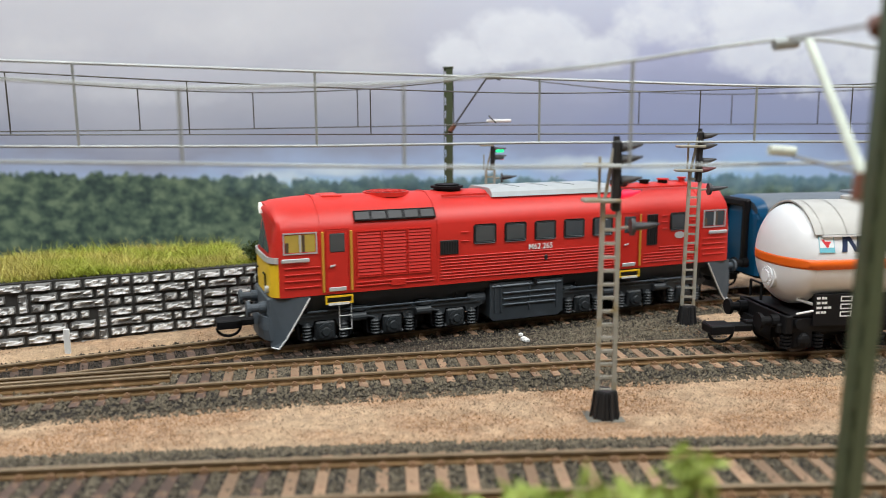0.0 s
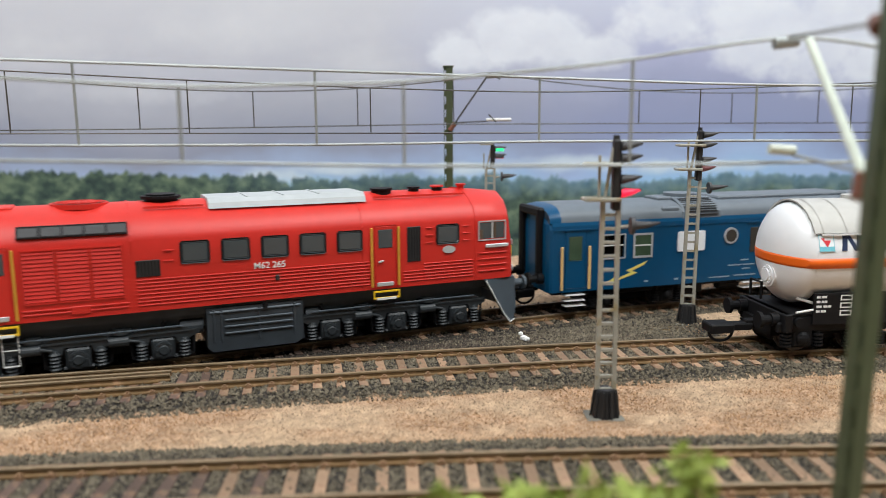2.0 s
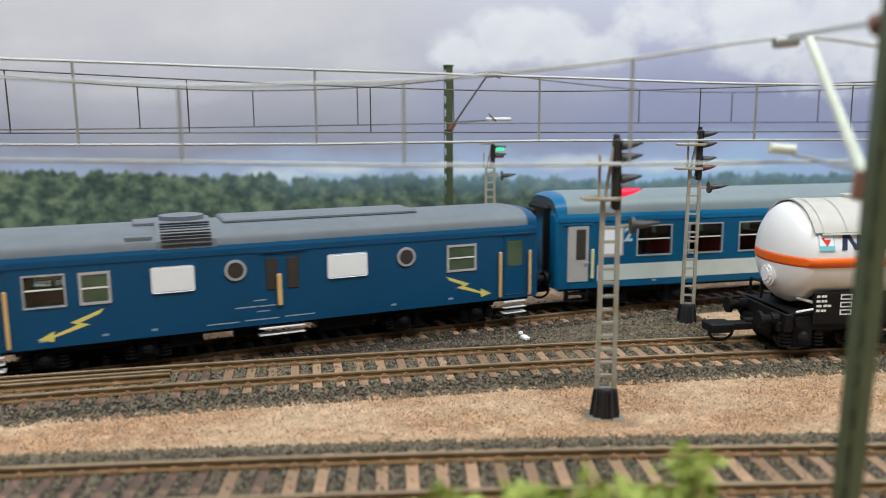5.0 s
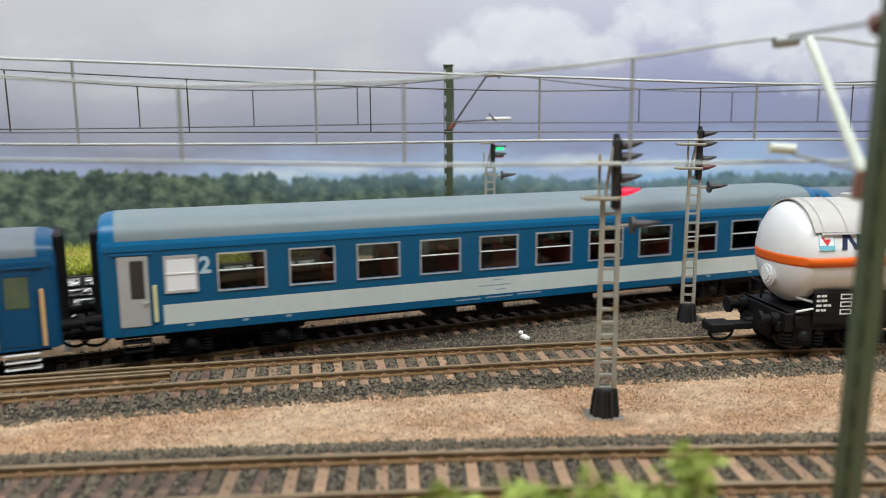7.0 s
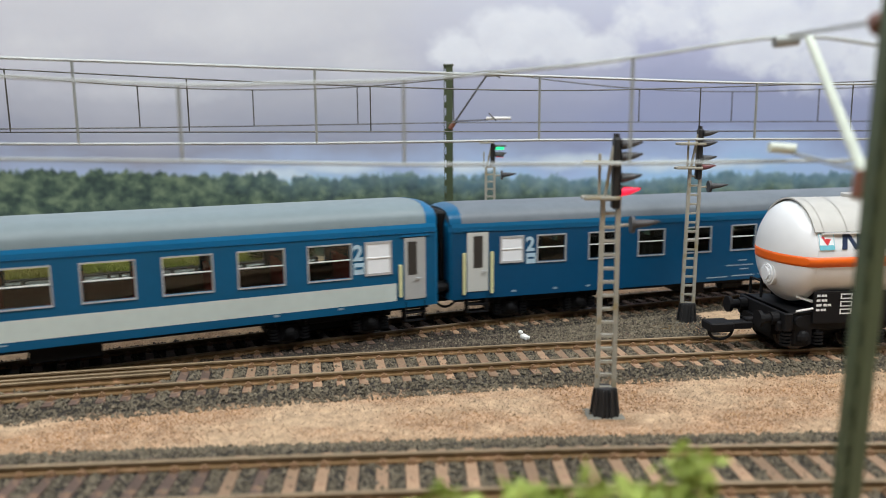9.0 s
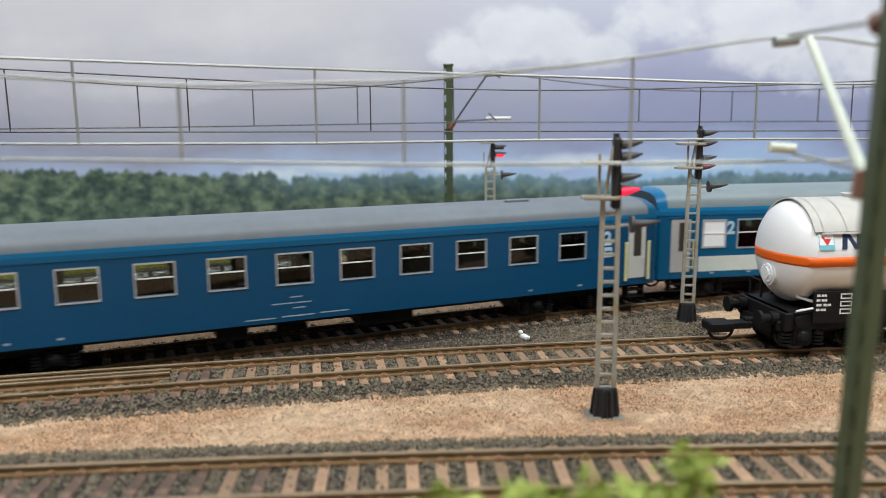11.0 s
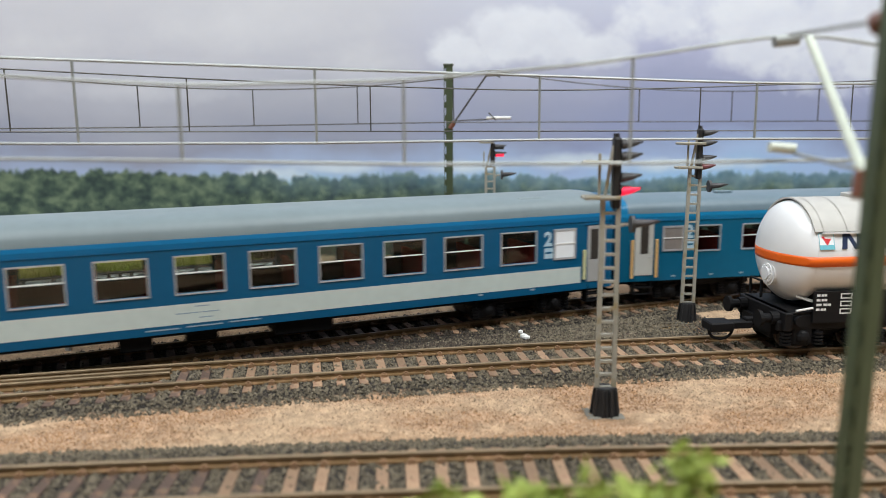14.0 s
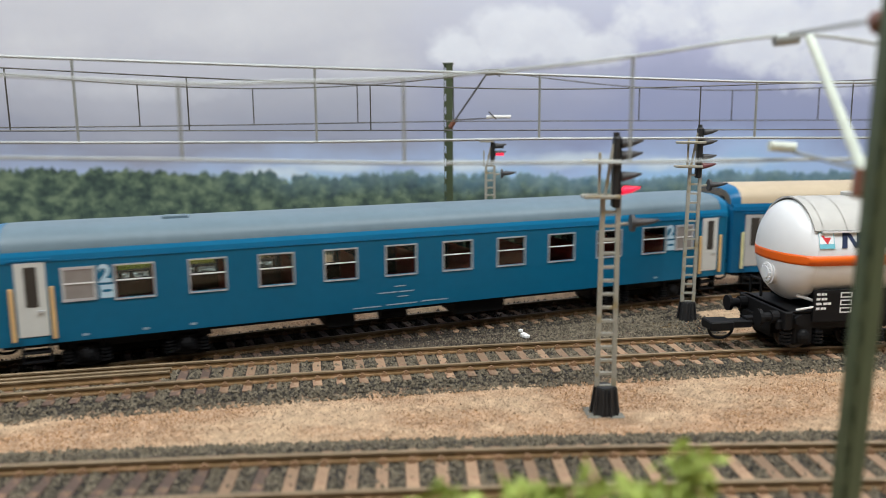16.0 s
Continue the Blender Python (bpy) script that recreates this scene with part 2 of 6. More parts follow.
LAMP_DIM = mat("dim_red_lens", (0.16, 0.05, 0.055), 0.4)
HEADLIGHT = glow("headlight", (1.0, 1.0, 0.95), 0.5)

# ---- mesh helpers; all sizes inside are millimetres ----


def link(name, me, material, parent=None, label="", smooth=False):
    if material:
        me.materials.append(material)
    if smooth:
        me.polygons.foreach_set("use_smooth", [True] * len(me.polygons))
    ob = new(name, me)
    ob.parent = parent
    if label:
        ob["label"] = label
    return ob


def part(name, bm, material, parent=None, label="", smooth=False):
    """Links a bmesh, in millimetres, as one mesh object."""
    bmesh.ops.scale(bm, vec=(MM, MM, MM), verts=bm.verts)
    bmesh.ops.recalc_face_normals(bm, faces=bm.faces)
    me = bpy.data.meshes.new(name)
    bm.to_mesh(me)
    bm.free()
    return link(name, me, material, parent, label, smooth)


def thing(name, label, category, group="", m=None):
    ob = new(name)
    ob.empty_display_size = 0.01
    if m:
        ob.matrix_world = m
    return tagged(ob, label, category, group)


def box(bm, x0, x1, y0, y1, z0, z1, bevel=0.0, m=None):
    r = bmesh.ops.create_cube(bm, size=1, matrix=Matrix.Translation(((x0 + x1) / 2, (y0 + y1) / 2, (z0 + z1) / 2)) @ Matrix.Diagonal((x1 - x0, y1 - y0, z1 - z0, 1)))
    vs = r["verts"]
    if bevel:
        es = list({e for v in vs for e in v.link_edges})
        vs = list({v for f in bmesh.ops.bevel(bm, geom=es, offset=bevel, segments=1, affect="EDGES")["faces"] for v in f.verts} | {v for v in vs if v.is_valid})
    if m:
        bmesh.ops.transform(bm, matrix=m, verts=vs)
    return bm


def boxes(*rows, bevel=0.0):
    bm = bmesh.new()
    for r in rows:
        box(bm, *r, bevel=bevel)
    return bm


def rod(bm, a, b, r0, r1=None, seg=8):
    a, b = Vector(a), Vector(b)
    d = b - a
    q = d.to_track_quat("Z", "Y").to_matrix().to_4x4()
    bmesh.ops.create_cone(bm, cap_ends=True, segments=seg, radius1=r0, radius2=r0 if r1 is None else r1, depth=d.length, matrix=Matrix.Translation((a + b) / 2) @ q)
    return bm


def rods(*rows, seg=8):
    bm = bmesh.new()
    for a, b, r in rows:
        rod(bm, a, b, r, seg=seg)
    return bm


def ball(bm, c, r, sx=1, sy=1, sz=1, seg=12):
    bmesh.ops.create_uvsphere(bm, u_segments=seg, v_segments=seg // 2 + 1, radius=1, matrix=Matrix.Translation(c) @ Matrix.Diagonal((r * sx, r * sy, r * sz, 1)))
    return bm


def loft(sections, cap=True):
    """A skin over closed rings of equal length."""
    bm = bmesh.new()
    rings = [[bm.verts.new(p) for p in s] for s in sections]
    n = len(rings[0])
    for a, b in zip(rings, rings[1:]):
        for i in range(n):
            bm.faces.new((a[i], a[(i + 1) % n], b[(i + 1) % n], b[i]))
    if cap:
        bm.faces.new(rings[0]), bm.faces.new(rings[-1][::-1])
    return bm


def plate(points, y0, y1):
    """A flat outline in x and z, from y0 to y1."""
    return loft([[(x, y0, z) for x, z in points], [(x, y1, z) for x, z in points]])


def ring_frame(bm, x0, x1, z0, z1, w, y0, y1):
    box(bm, x0, x1, y0, y1, z0, z0 + w), box(bm, x0, x1, y0, y1, z1 - w, z1)
    box(bm, x0, x0 + w, y0, y1, z0 + w, z1 - w), box(bm, x1 - w, x1, y0, y1, z0 + w, z1 - w)
    return bm


def writing(name, body, size, x, y, z, material, parent, label="", bold=0.012):
    """Raised lettering on a side that faces the viewer (towards -y)."""
    cu = bpy.data.curves.new(name, "FONT")
    cu.body, cu.size, cu.extrude, cu.offset = body, size * MM, 0.00005, size * MM * bold
    tmp = bpy.data.objects.new(name, cu)
    scene.collection.objects.link(tmp)
    me = bpy.data.meshes.new_from_object(tmp.evaluated_get(bpy.context.evaluated_depsgraph_get()))
    bpy.data.objects.remove(tmp)
    me.materials.clear()
    ob = link(name, me, material, parent, label)
    ob.matrix_basis = pose(x * MM, y * MM, z * MM, 90)
    return ob

# ---- the lines of the tracks ----
STEP = 0.002
US = np.arange(-2.0, 2.0 + STEP, STEP)


def heading(u):
    c = np.clip(u, -0.35, 0.3)
    h = 0.40384 - 0.35381 * c - 1.30188 * c ** 2 - 2.59990 * c ** 3
    return h * np.clip(1 - (u - 0.3) / 0.35, 0, 1) if np.isscalar(u) else np.where(u > 0.3, h * np.clip(1 - (u - 0.3) / 0.35, 0, 1), h)


HS = heading(US)
XS, YS = np.concatenate([[0], np.cumsum(np.cos(HS[:-1] + np.diff(HS) / 2) * STEP)]), np.concatenate([[0], np.cumsum(np.sin(HS[:-1] + np.diff(HS) / 2) * STEP)])
XS += -0.027111 - np.interp(0, US, XS)
YS += 0.274955 - np.interp(0, US, YS)


def main_line(u):
    return np.interp(u, US, XS), np.interp(u, US, YS), np.interp(u, US, HS)


def curve_line(a, b, c):
    """A gently curved line y = a + b x + c x^2, by x."""
    def at(x):
        xc = np.clip(x, -0.16, 0.16)
        s = b + 2 * c * xc
        return x, a + b * xc + c * xc * xc + s * (x - xc), np.arctan(s)
    return at


middle_line = curve_line(0.2277, 0.163, -0.27)
front_line = curve_line(0.1495, 0.050, -0.20)
TRACKS = ((main_line, -1.75, 1.75), (middle_line, -0.5, 0.6), (front_line, -0.5, 0.6))

# ---- ground: one sheet, low ridges of ballast under the tracks ----
def track_distance(X, Y):
    d = np.full(X.shape, 9.0)
    for line, a, b in TRACKS:
        u = np.linspace(a, b, int((b - a) / 0.008))
        x, y, h = line(u)
        wide = 0.64 if line is front_line else 0.9
        for xi, yi in zip(x, y):
            if -0.3 < xi < 0.4 or X.ndim > 1:
                np.minimum(d, ((X - xi) ** 2 + (Y - yi) ** 2) * wide, out=d)
    return np.sqrt(d)


DROP = 0.003


def line_distance(X, Y, line, a, b):
    d = np.full(X.shape, 9.0)
    x, y, _ = line(np.linspace(a, b, int((b - a) / 0.008)))
    for xi, yi in zip(x, y):
        np.minimum(d, (X - xi) ** 2 + (Y - yi) ** 2, out=d)
    return np.sqrt(d)


def hollow(X, Y):
    """How far the ground lies lower along the main line, which is laid a little below the other tracks."""
    return DROP * (1 - smooth_step(0.017, 0.027, line_distance(X, Y, main_line, -1.75, 1.75))) * smooth_step(0.013, 0.020, line_distance(X, Y, middle_line, -0.5, 0.6))


def smooth_step(a, b, x):
    t = np.clip((x - a) / (b - a), 0, 1)
    return t * t * (3 - 2 * t)


def ground_mesh():
    gx = np.concatenate([np.linspace(-2.2, -0.27, 40)[:-1], np.linspace(-0.27, 0.30, 260), np.linspace(0.30, 2.2, 40)[1:]])
    gy = np.concatenate([np.linspace(-0.9, 0.08, 24)[:-1], np.linspace(0.08, 0.40, 170), np.linspace(0.40, 0.44, 6)[1:]])
    X, Y = np.meshgrid(gx, gy)
    d = track_distance(X, Y)
    bed = 1 - smooth_step(0.013, 0.021, d)
    rng = np.random.default_rng(3)
    lumps = sum(np.sin(X * k + a) * np.sin(Y * k * 1.3 + b) for k, a, b in ((90, 1, 2), (210, 4, 0.5), (410, 2, 5))) / 3
    Z = -0.0046 + 0.0021 * bed + 0.0003 * lumps * (1 - bed) + rng.normal(0, 0.00006, X.shape) - hollow(X, Y)
    nx, ny = len(gx), len(gy)
    i = np.arange(nx * ny).reshape(ny, nx)
    faces = np.stack([i[:-1, :-1], i[:-1, 1:], i[1:, 1:], i[1:, :-1]], -1).reshape(-1, 4)
    me = bpy.data.meshes.new("ground")
    me.from_pydata(np.stack([X, Y, Z], -1).reshape(-1, 3).tolist(), [], faces.tolist())
    me.materials.append(SAND)
    # where the dark grit lies: along the beds, and between the two tracks that meet
    main_y = np.interp(X, XS, YS)
    wedge = np.minimum(np.minimum(Y - middle_line(X)[1], main_y + 0.003 - Y), 0.102 - X)
    grit = np.maximum(0.0185 - d, wedge) / 0.006
    me.attributes.new("bed", "FLOAT", "POINT").data.foreach_set("value", np.clip(grit, -1.2, 1.2).astype(np.float32).ravel())
    me.polygons.foreach_set("use_smooth", [True] * len(me.polygons))
    return me


ground = tagged(new("ground", ground_mesh()), "sandy tan model ground with grey ballast beds", "ground", kind="structure")


def scatter(name, centres, size, material, label, category, seed, flat=1.0):
    """Many small angular stones joined in one mesh."""
    rng = np.random.default_rng(seed)
    base = np.array([(1, 0, -0.2), (0.1, 1, 0), (-1, 0.1, 0.1), (0, -1, -0.1), (0.2, 0.1, 1), (-0.1, 0, -0.9)])
    tri = np.array([(0, 1, 4), (1, 2, 4), (2, 3, 4), (3, 0, 4), (1, 0, 5), (2, 1, 5), (3, 2, 5), (0, 3, 5)])
    n = len(centres)
    s = size * rng.uniform(0.55, 1.25, (n, 1, 1)) * rng.uniform(0.7, 1.3, (n, 1, 3)) * np.array([1, 1, flat])
    a = rng.uniform(0, 6.28, n)
    p = (base[None] + rng.normal(0, 0.16, (n, 6, 3))) * s
    c, si = np.cos(a)[:, None], np.sin(a)[:, None]
    p = np.stack([p[..., 0] * c - p[..., 1] * si, p[..., 0] * si + p[..., 1] * c, p[..., 2]], -1) + centres[:, None]
    f = (tri[None] + 6 * np.arange(n)[:, None, None]).reshape(-1, 3)
    me = bpy.data.meshes.new(name)
    me.from_pydata(p.reshape(-1, 3).tolist(), [], f.tolist())
    me.materials.append(material)
    return tagged(new(name, me), label, category, kind="stuff")


def ballast_points(n, seed):
    """Stone places along the beds, between and beside the sleepers."""
    rng = np.random.default_rng(seed)
    out = []
    for (line, a, b), (lo, hi), k in zip(TRACKS, ((-0.16, 0.36), (-0.15, 0.17), (-0.13, 0.14)), (0.42, 0.36, 0.30)):
        m = int(n * k)
        u, off = rng.uniform(lo, hi, m), rng.uniform(-0.0215, 0.0215, m) * (1.15 if line is front_line else 1)
        x, y, h = line(u)
        start, pitch = {main_line: (-0.25, 0.00665), middle_line: (-0.16, 0.00640), front_line: (-0.14, 0.00635)}[line]
        beside = np.abs((u - start + pitch / 2) % pitch - pitch / 2)
        clear = (beside > 0.0016) | (np.abs(off) > 0.0148) | (rng.uniform(0, 1, m) < 0.1)
        u, off, x, y, h = u[clear], off[clear], x[clear], y[clear], h[clear]
        m = len(u)
        px, py = x - np.sin(h) * off, y + np.cos(h) * off
        slope = smooth_step(0.0135, 0.022, np.abs(off))
        if line is main_line:
            px, py = px[px < 0.3], py[px < 0.3]
            slope = slope[:len(px)]
            m = len(px)
        d = track_distance(px, py)
        out.append(np.stack([px, py, -0.0045 + 0.0021 * (1 - smooth_step(0.013, 0.021, d)) + rng.normal(0, 0.0002, m)], -1))
    # the wedge between the main line and the middle track is filled with the same stone
    m = int(n * 0.35)
    x, f = rng.uniform(-0.12, 0.112, m), rng.uniform(0, 1, m)
    y0, y1 = middle_line(x)[1] + 0.012, np.interp(x, XS, YS) - 0.012
    keep = (y1 > y0) & (x < 0.085 + 0.02 * rng.uniform(-1, 1, m))
    out.append(np.stack([x, y0 + (y1 - y0) * f, np.full(m, -0.0043) + rng.normal(0, 0.0001, m)], -1)[keep])
    out = np.concatenate(out)
    out[:, 2] -= hollow(out[:, 0], out[:, 1])
    return out


BED = ballast_points(84000, 5)
# the ballast of the main line and the wedge is oily and dark towards the junction
OILY = (BED[:, 1] > middle_line(BED[:, 0])[1] + 0.012) & (BED[:, 0] < 0.015 + 0.02 * np.sin(BED[:, 1] * 700) + 0.03 * np.random.default_rng(2).normal(0, 1, len(BED)))
scatter("ballast", BED[~OILY], 0.00050, STONES, "grey brown crushed stone ballast between the sleepers", "ballast", 6)
scatter("oily_ballast", BED[OILY], 0.00050, STONES_DARK, "dark brown oily ballast near the junction", "ballast", 16)


def sand_points(n, seed):
    rng = np.random.default_rng(seed)
    x, y = rng.uniform(-0.17, 0.22, n), rng.uniform(0.165, 0.36, n)
    keep = (np.abs(x) < y * 0.66) & ((y < 0.215 + x * 0.16) | (rng.uniform(0, 1, n) < 0.3))
    x, y = x[keep], y[keep]
    keep = track_distance(x, y) > 0.0178 + rng.normal(0, 0.0012, len(x))
    x, y = x[keep], y[keep]
    wedge = (y > middle_line(x)[1]) & (y < np.interp(x, XS, YS)) & (x < 0.09)
    x, y = x[~wedge], y[~wedge]
    bare = np.hypot((x - 0.043) / 0.011, (y - 0.1865) / 0.006) < 1.0 + 0.4 * rng.normal(0, 1, len(x))
    x, y = x[~bare], y[~bare]
    return np.stack([x, y, np.full(len(x), -0.00445) + rng.normal(0, 0.0001, len(x)) - hollow(x, y)], -1)


scatter("sand_grains", sand_points(150000, 8), 0.00019, GRAINS, "loose pale orange sand grains on the ground", "sand", 9)

# ---- backdrop: a printed sky with clouds over a line of woods ----
def backdrop_material():
    m = bpy.data.materials.new("printed_sky")
    m.use_nodes = True
    n, l = m.node_tree.nodes, m.node_tree.links
    b = n["Principled BSDF"]
    b.inputs["Roughness"].default_value = 0.7
    tc, sep = n.new("ShaderNodeTexCoord"), n.new("ShaderNodeSeparateXYZ")
    l.new(tc.outputs["Object"], sep.inputs[0])

    def noise_of(scale, detail, stretch, rough=0.55, shift=0.0):
        mp, t = n.new("ShaderNodeMapping"), n.new("ShaderNodeTexNoise")
        mp.inputs["Scale"].default_value = (stretch[0], 1, stretch[1])
        mp.inputs["Location"].default_value = (shift, 0, shift * 0.7)
        t.inputs["Scale"].default_value, t.inputs["Detail"].default_value, t.inputs["Roughness"].default_value = scale, detail, rough
        l.new(tc.outputs["Object"], mp.inputs[0]), l.new(mp.outputs[0], t.inputs["Vector"])
        return t.outputs["Fac"]

    def math2(op, a, c):
        k = n.new("ShaderNodeMath")
        k.operation = op
        for s, v in ((k.inputs[0], a), (k.inputs[1], c)):
            if isinstance(v, (int, float)):
                s.default_value = v
            else:
                l.new(v, s)
        return k.outputs[0]

    def ramp(value, stops):
        r = n.new("ShaderNodeValToRGB")
        e = r.color_ramp.elements
        while len(e) < len(stops):
            e.new(0.5)
        for el, (p, c) in zip(e, stops):
            el.position, el.color = p, (*c, 1)
        l.new(value, r.inputs[0])
        return r.outputs[0]

    def span(value, a, c):
        r = n.new("ShaderNodeMapRange")
        r.inputs["From Min"].default_value, r.inputs["From Max"].default_value = a, c
        l.new(value, r.inputs["Value"])
        return r.outputs[0]

    def mix(fac, a, c):
        k = n.new("ShaderNodeMix")
        k.data_type = "RGBA"
        l.new(fac, k.inputs["Factor"])
        l.new(a, k.inputs["A"]), l.new(c, k.inputs["B"])
        return k.outputs["Result"]

    z, x = sep.outputs["Z"], sep.outputs["X"]
    up = span(z, 0.02, 0.18)
    wob = math2("ADD", up, math2("MULTIPLY", math2("SUBTRACT", noise_of(9, 5, (0.8, 1.6)), 0.5), 0.42))
    west = ramp(wob, ((0.0, (0.42, 0.66, 0.88)), (0.10, (0.42, 0.52, 0.74)), (0.20, (0.34, 0.365, 0.48)), (0.40, (0.45, 0.47, 0.56)), (0.62, (0.57, 0.59, 0.68)), (1.0, (0.64, 0.66, 0.73))))
    east = ramp(wob, ((0.0, (0.38, 0.64, 0.92)), (0.12, (0.44, 0.58, 0.86)), (0.24, (0.32, 0.365, 0.57)), (0.44, (0.34, 0.375, 0.57)), (0.62, (0.48, 0.51, 0.71)), (1.0, (0.66, 0.71, 0.86))))
    sky = mix(span(math2("ADD", x, math2("MULTIPLY", math2("SUBTRACT", noise_of(7, 4, (1, 1), 0.5, 2.2), 0.5), 0.25)), -0.06, 0.12), west, east)
    billow = span(noise_of(26, 7, (0.85, 1.15), 0.6, 1.3), 0.28, 0.68)
    puff = math2("MULTIPLY", math2("SUBTRACT", noise_of(17, 9, (0.9, 1.2), 0.62, 4.6), 0.5), 2.6)

    def heap(cx, cz, rx, rz):
        """How deep inside one heap of cloud."""
        dx, dz = math2("DIVIDE", math2("SUBTRACT", x, cx), rx), math2("DIVIDE", math2("SUBTRACT", z, cz), rz)
        return math2("SUBTRACT", 1.0, math2("SQRT", math2("ADD", math2("MULTIPLY", dx, dx), math2("MULTIPLY", dz, dz)), 0.0))

    def cloud_of(heaps, soft, pale, strength):
        """A bank of heaped clouds over the sky."""
        deep = None
        for h in heaps:
            deep = heap(*h) if deep is None else math2("MAXIMUM", deep, heap(*h))
        mask = span(math2("ADD", deep, puff), 0.0, soft)
        return math2("MULTIPLY", mask, math2("ADD", strength * 0.55, math2("MULTIPLY", billow, strength * 0.5))), pale

    def tint(c):
        k = n.new("ShaderNodeRGB")
        k.outputs[0].default_value = (*c, 1)
        return k.outputs[0]

    for mask, pale in (
            cloud_of(((-0.30, 0.135, 0.10, 0.022), (-0.17, 0.146, 0.10, 0.025), (-0.05, 0.120, 0.07, 0.018), (-0.26, 0.100, 0.09, 0.012)), 0.9, tint((0.72, 0.74, 0.80)), 0.7),
            cloud_of(((0.012, 0.128, 0.034, 0.020), (0.050, 0.138, 0.036, 0.022), (0.085, 0.140, 0.042, 0.026), (0.130, 0.128, 0.042, 0.018), (0.175, 0.146, 0.056, 0.032), (0.245, 0.148, 0.075, 0.036), (0.32, 0.146, 0.075, 0.042), (0.35, 0.118, 0.05, 0.026)), 0.45, tint((0.84, 0.88, 0.96)), 0.95),
            cloud_of(((-0.14, 0.032, 0.035, 0.008), (-0.085, 0.037, 0.04, 0.005), (0.02, 0.037, 0.05, 0.006), (0.105, 0.041, 0.075, 0.008), (0.20, 0.038, 0.08, 0.007)), 0.7, tint((0.78, 0.88, 0.96)), 0.9)):
        sky = mix(mask, sky, pale)
    edge = math2("ADD", math2("MULTIPLY", math2("SUBTRACT", noise_of(75, 8, (1, 0.5), 0.7), 0.5), 0.030), math2("MULTIPLY", math2("SUBTRACT", noise_of(5, 2, (1, 0.1)), 0.5), 0.02))
    right = span(sep.outputs["X"], -0.35, 0.25)
    top = math2("ADD", math2("SUBTRACT", 0.0335, math2("MULTIPLY", right, 0.006)), edge)
    wood = span(math2("SUBTRACT", top, z), -0.0012, 0.0012)
    leaf = ramp(noise_of(85, 9, (1, 1.4), 0.72), ((0.36, (0.02, 0.04, 0.045)), (0.49, (0.07, 0.115, 0.085)), (0.62, (0.20, 0.27, 0.17))))
    hazy = ramp(noise_of(70, 5, (1, 1.3)), ((0.3, (0.10, 0.22, 0.32)), (0.7, (0.28, 0.42, 0.48))))
    far = math2("MULTIPLY", span(math2("SUBTRACT", top, z), 0.018, -0.002), span(math2("ADD", right, math2("MULTIPLY", noise_of(14, 3, (1, 1)), 0.5)), 0.45, 0.95))
    trees = mix(far, leaf, hazy)
    l.new(mix(wood, sky, trees), b.inputs["Base Color"])
    return m


def backdrop():
    bm = bmesh.new()
    box(bm, -2200, 2200, 620, 624, -260, 900)
    return tagged(part("backdrop", bm, backdrop_material()), "printed backdrop of cloudy violet sky over green woods", "backdrop", kind="structure")


backdrop()


def room():
    """The plain room in which the layout stands."""
    for name, dims, m in (("wall_west", (-2320, -2260, -2000, 760, -900, 1500), ROOM_PAINT), ("wall_east", (2260, 2320, -2000, 760, -900, 1500), ROOM_PAINT), ("wall_south", (-2320, 2320, -2060, -2000, -900, 1500), ROOM_PAINT),
                          ("wall_north", (-2320, 2320, 760, 820, -900, 1500), ROOM_PAINT), ("ceiling", (-2320, 2320, -2060, 820, 1500, 1560), ROOM_PAINT), ("floor", (-2320, 2320, -2060, 820, -960, -900), ROOM_FLOOR)):
        tagged(part(name, boxes(dims), m), "plain %s of the room" % ("painted wall" if "wall" in name else name), "room", kind="structure")


room()

# ---- rolling stock; x runs from the leading end backwards, -y is the side towards the viewer, z from the rail ----
def bogie(parent, x, axles, r, material, width=24.0, sink=0.0):
    """A bogie frame with axle boxes and springs; its wheelsets are parts of it."""
    x0, x1 = x + axles[0] - 9, x + axles[-1] + 9
    bm = bmesh.new()
    for s in (-1, 1):
        y = s * width / 2
        box(bm, x0 + 1, x1 - 1, y - 1.1, y + 1.1, 6.8, 10.2, bevel=0.5)
        for a in axles:
            c = x + a
            box(bm, c - 3.6, c + 3.6, y - 1.8, y + 1.8, 2.0, 8.6, bevel=0.9)
            ball(bm, (c, y + s * 1.5, 5.0), 2.4, 1, 0.7, 1, seg=12)
            for d in (-5.2, 5.2):
                rod(bm, (c + d, y + s * 0.6, 2.4), (c + d, y + s * 0.6, 9.2), 1.2, seg=8)
                for k in range(4):
                    rod(bm, (c + d, y + s * 0.9, 2.6 + k * 1.1), (c + d, y + s * 0.9, 3.2 + k * 1.1), 1.8, seg=8)
            rod(bm, (c - 6, y + s * 0.4, 3.4), (c + 6, y + s * 0.4, 3.4), 0.7, seg=6)
    box(bm, x0 + 4, x1 - 4, -width / 2, width / 2, 8, 11)
    box(bm, x0 + 3, x1 - 3, -5.8, 5.8, 2.4, 8.4, bevel=0.5)
    frame_part = part("bogie", bm, material, parent)
    frame_part.location.z = -sink
    return wheelsets(frame_part, x, axles, r)


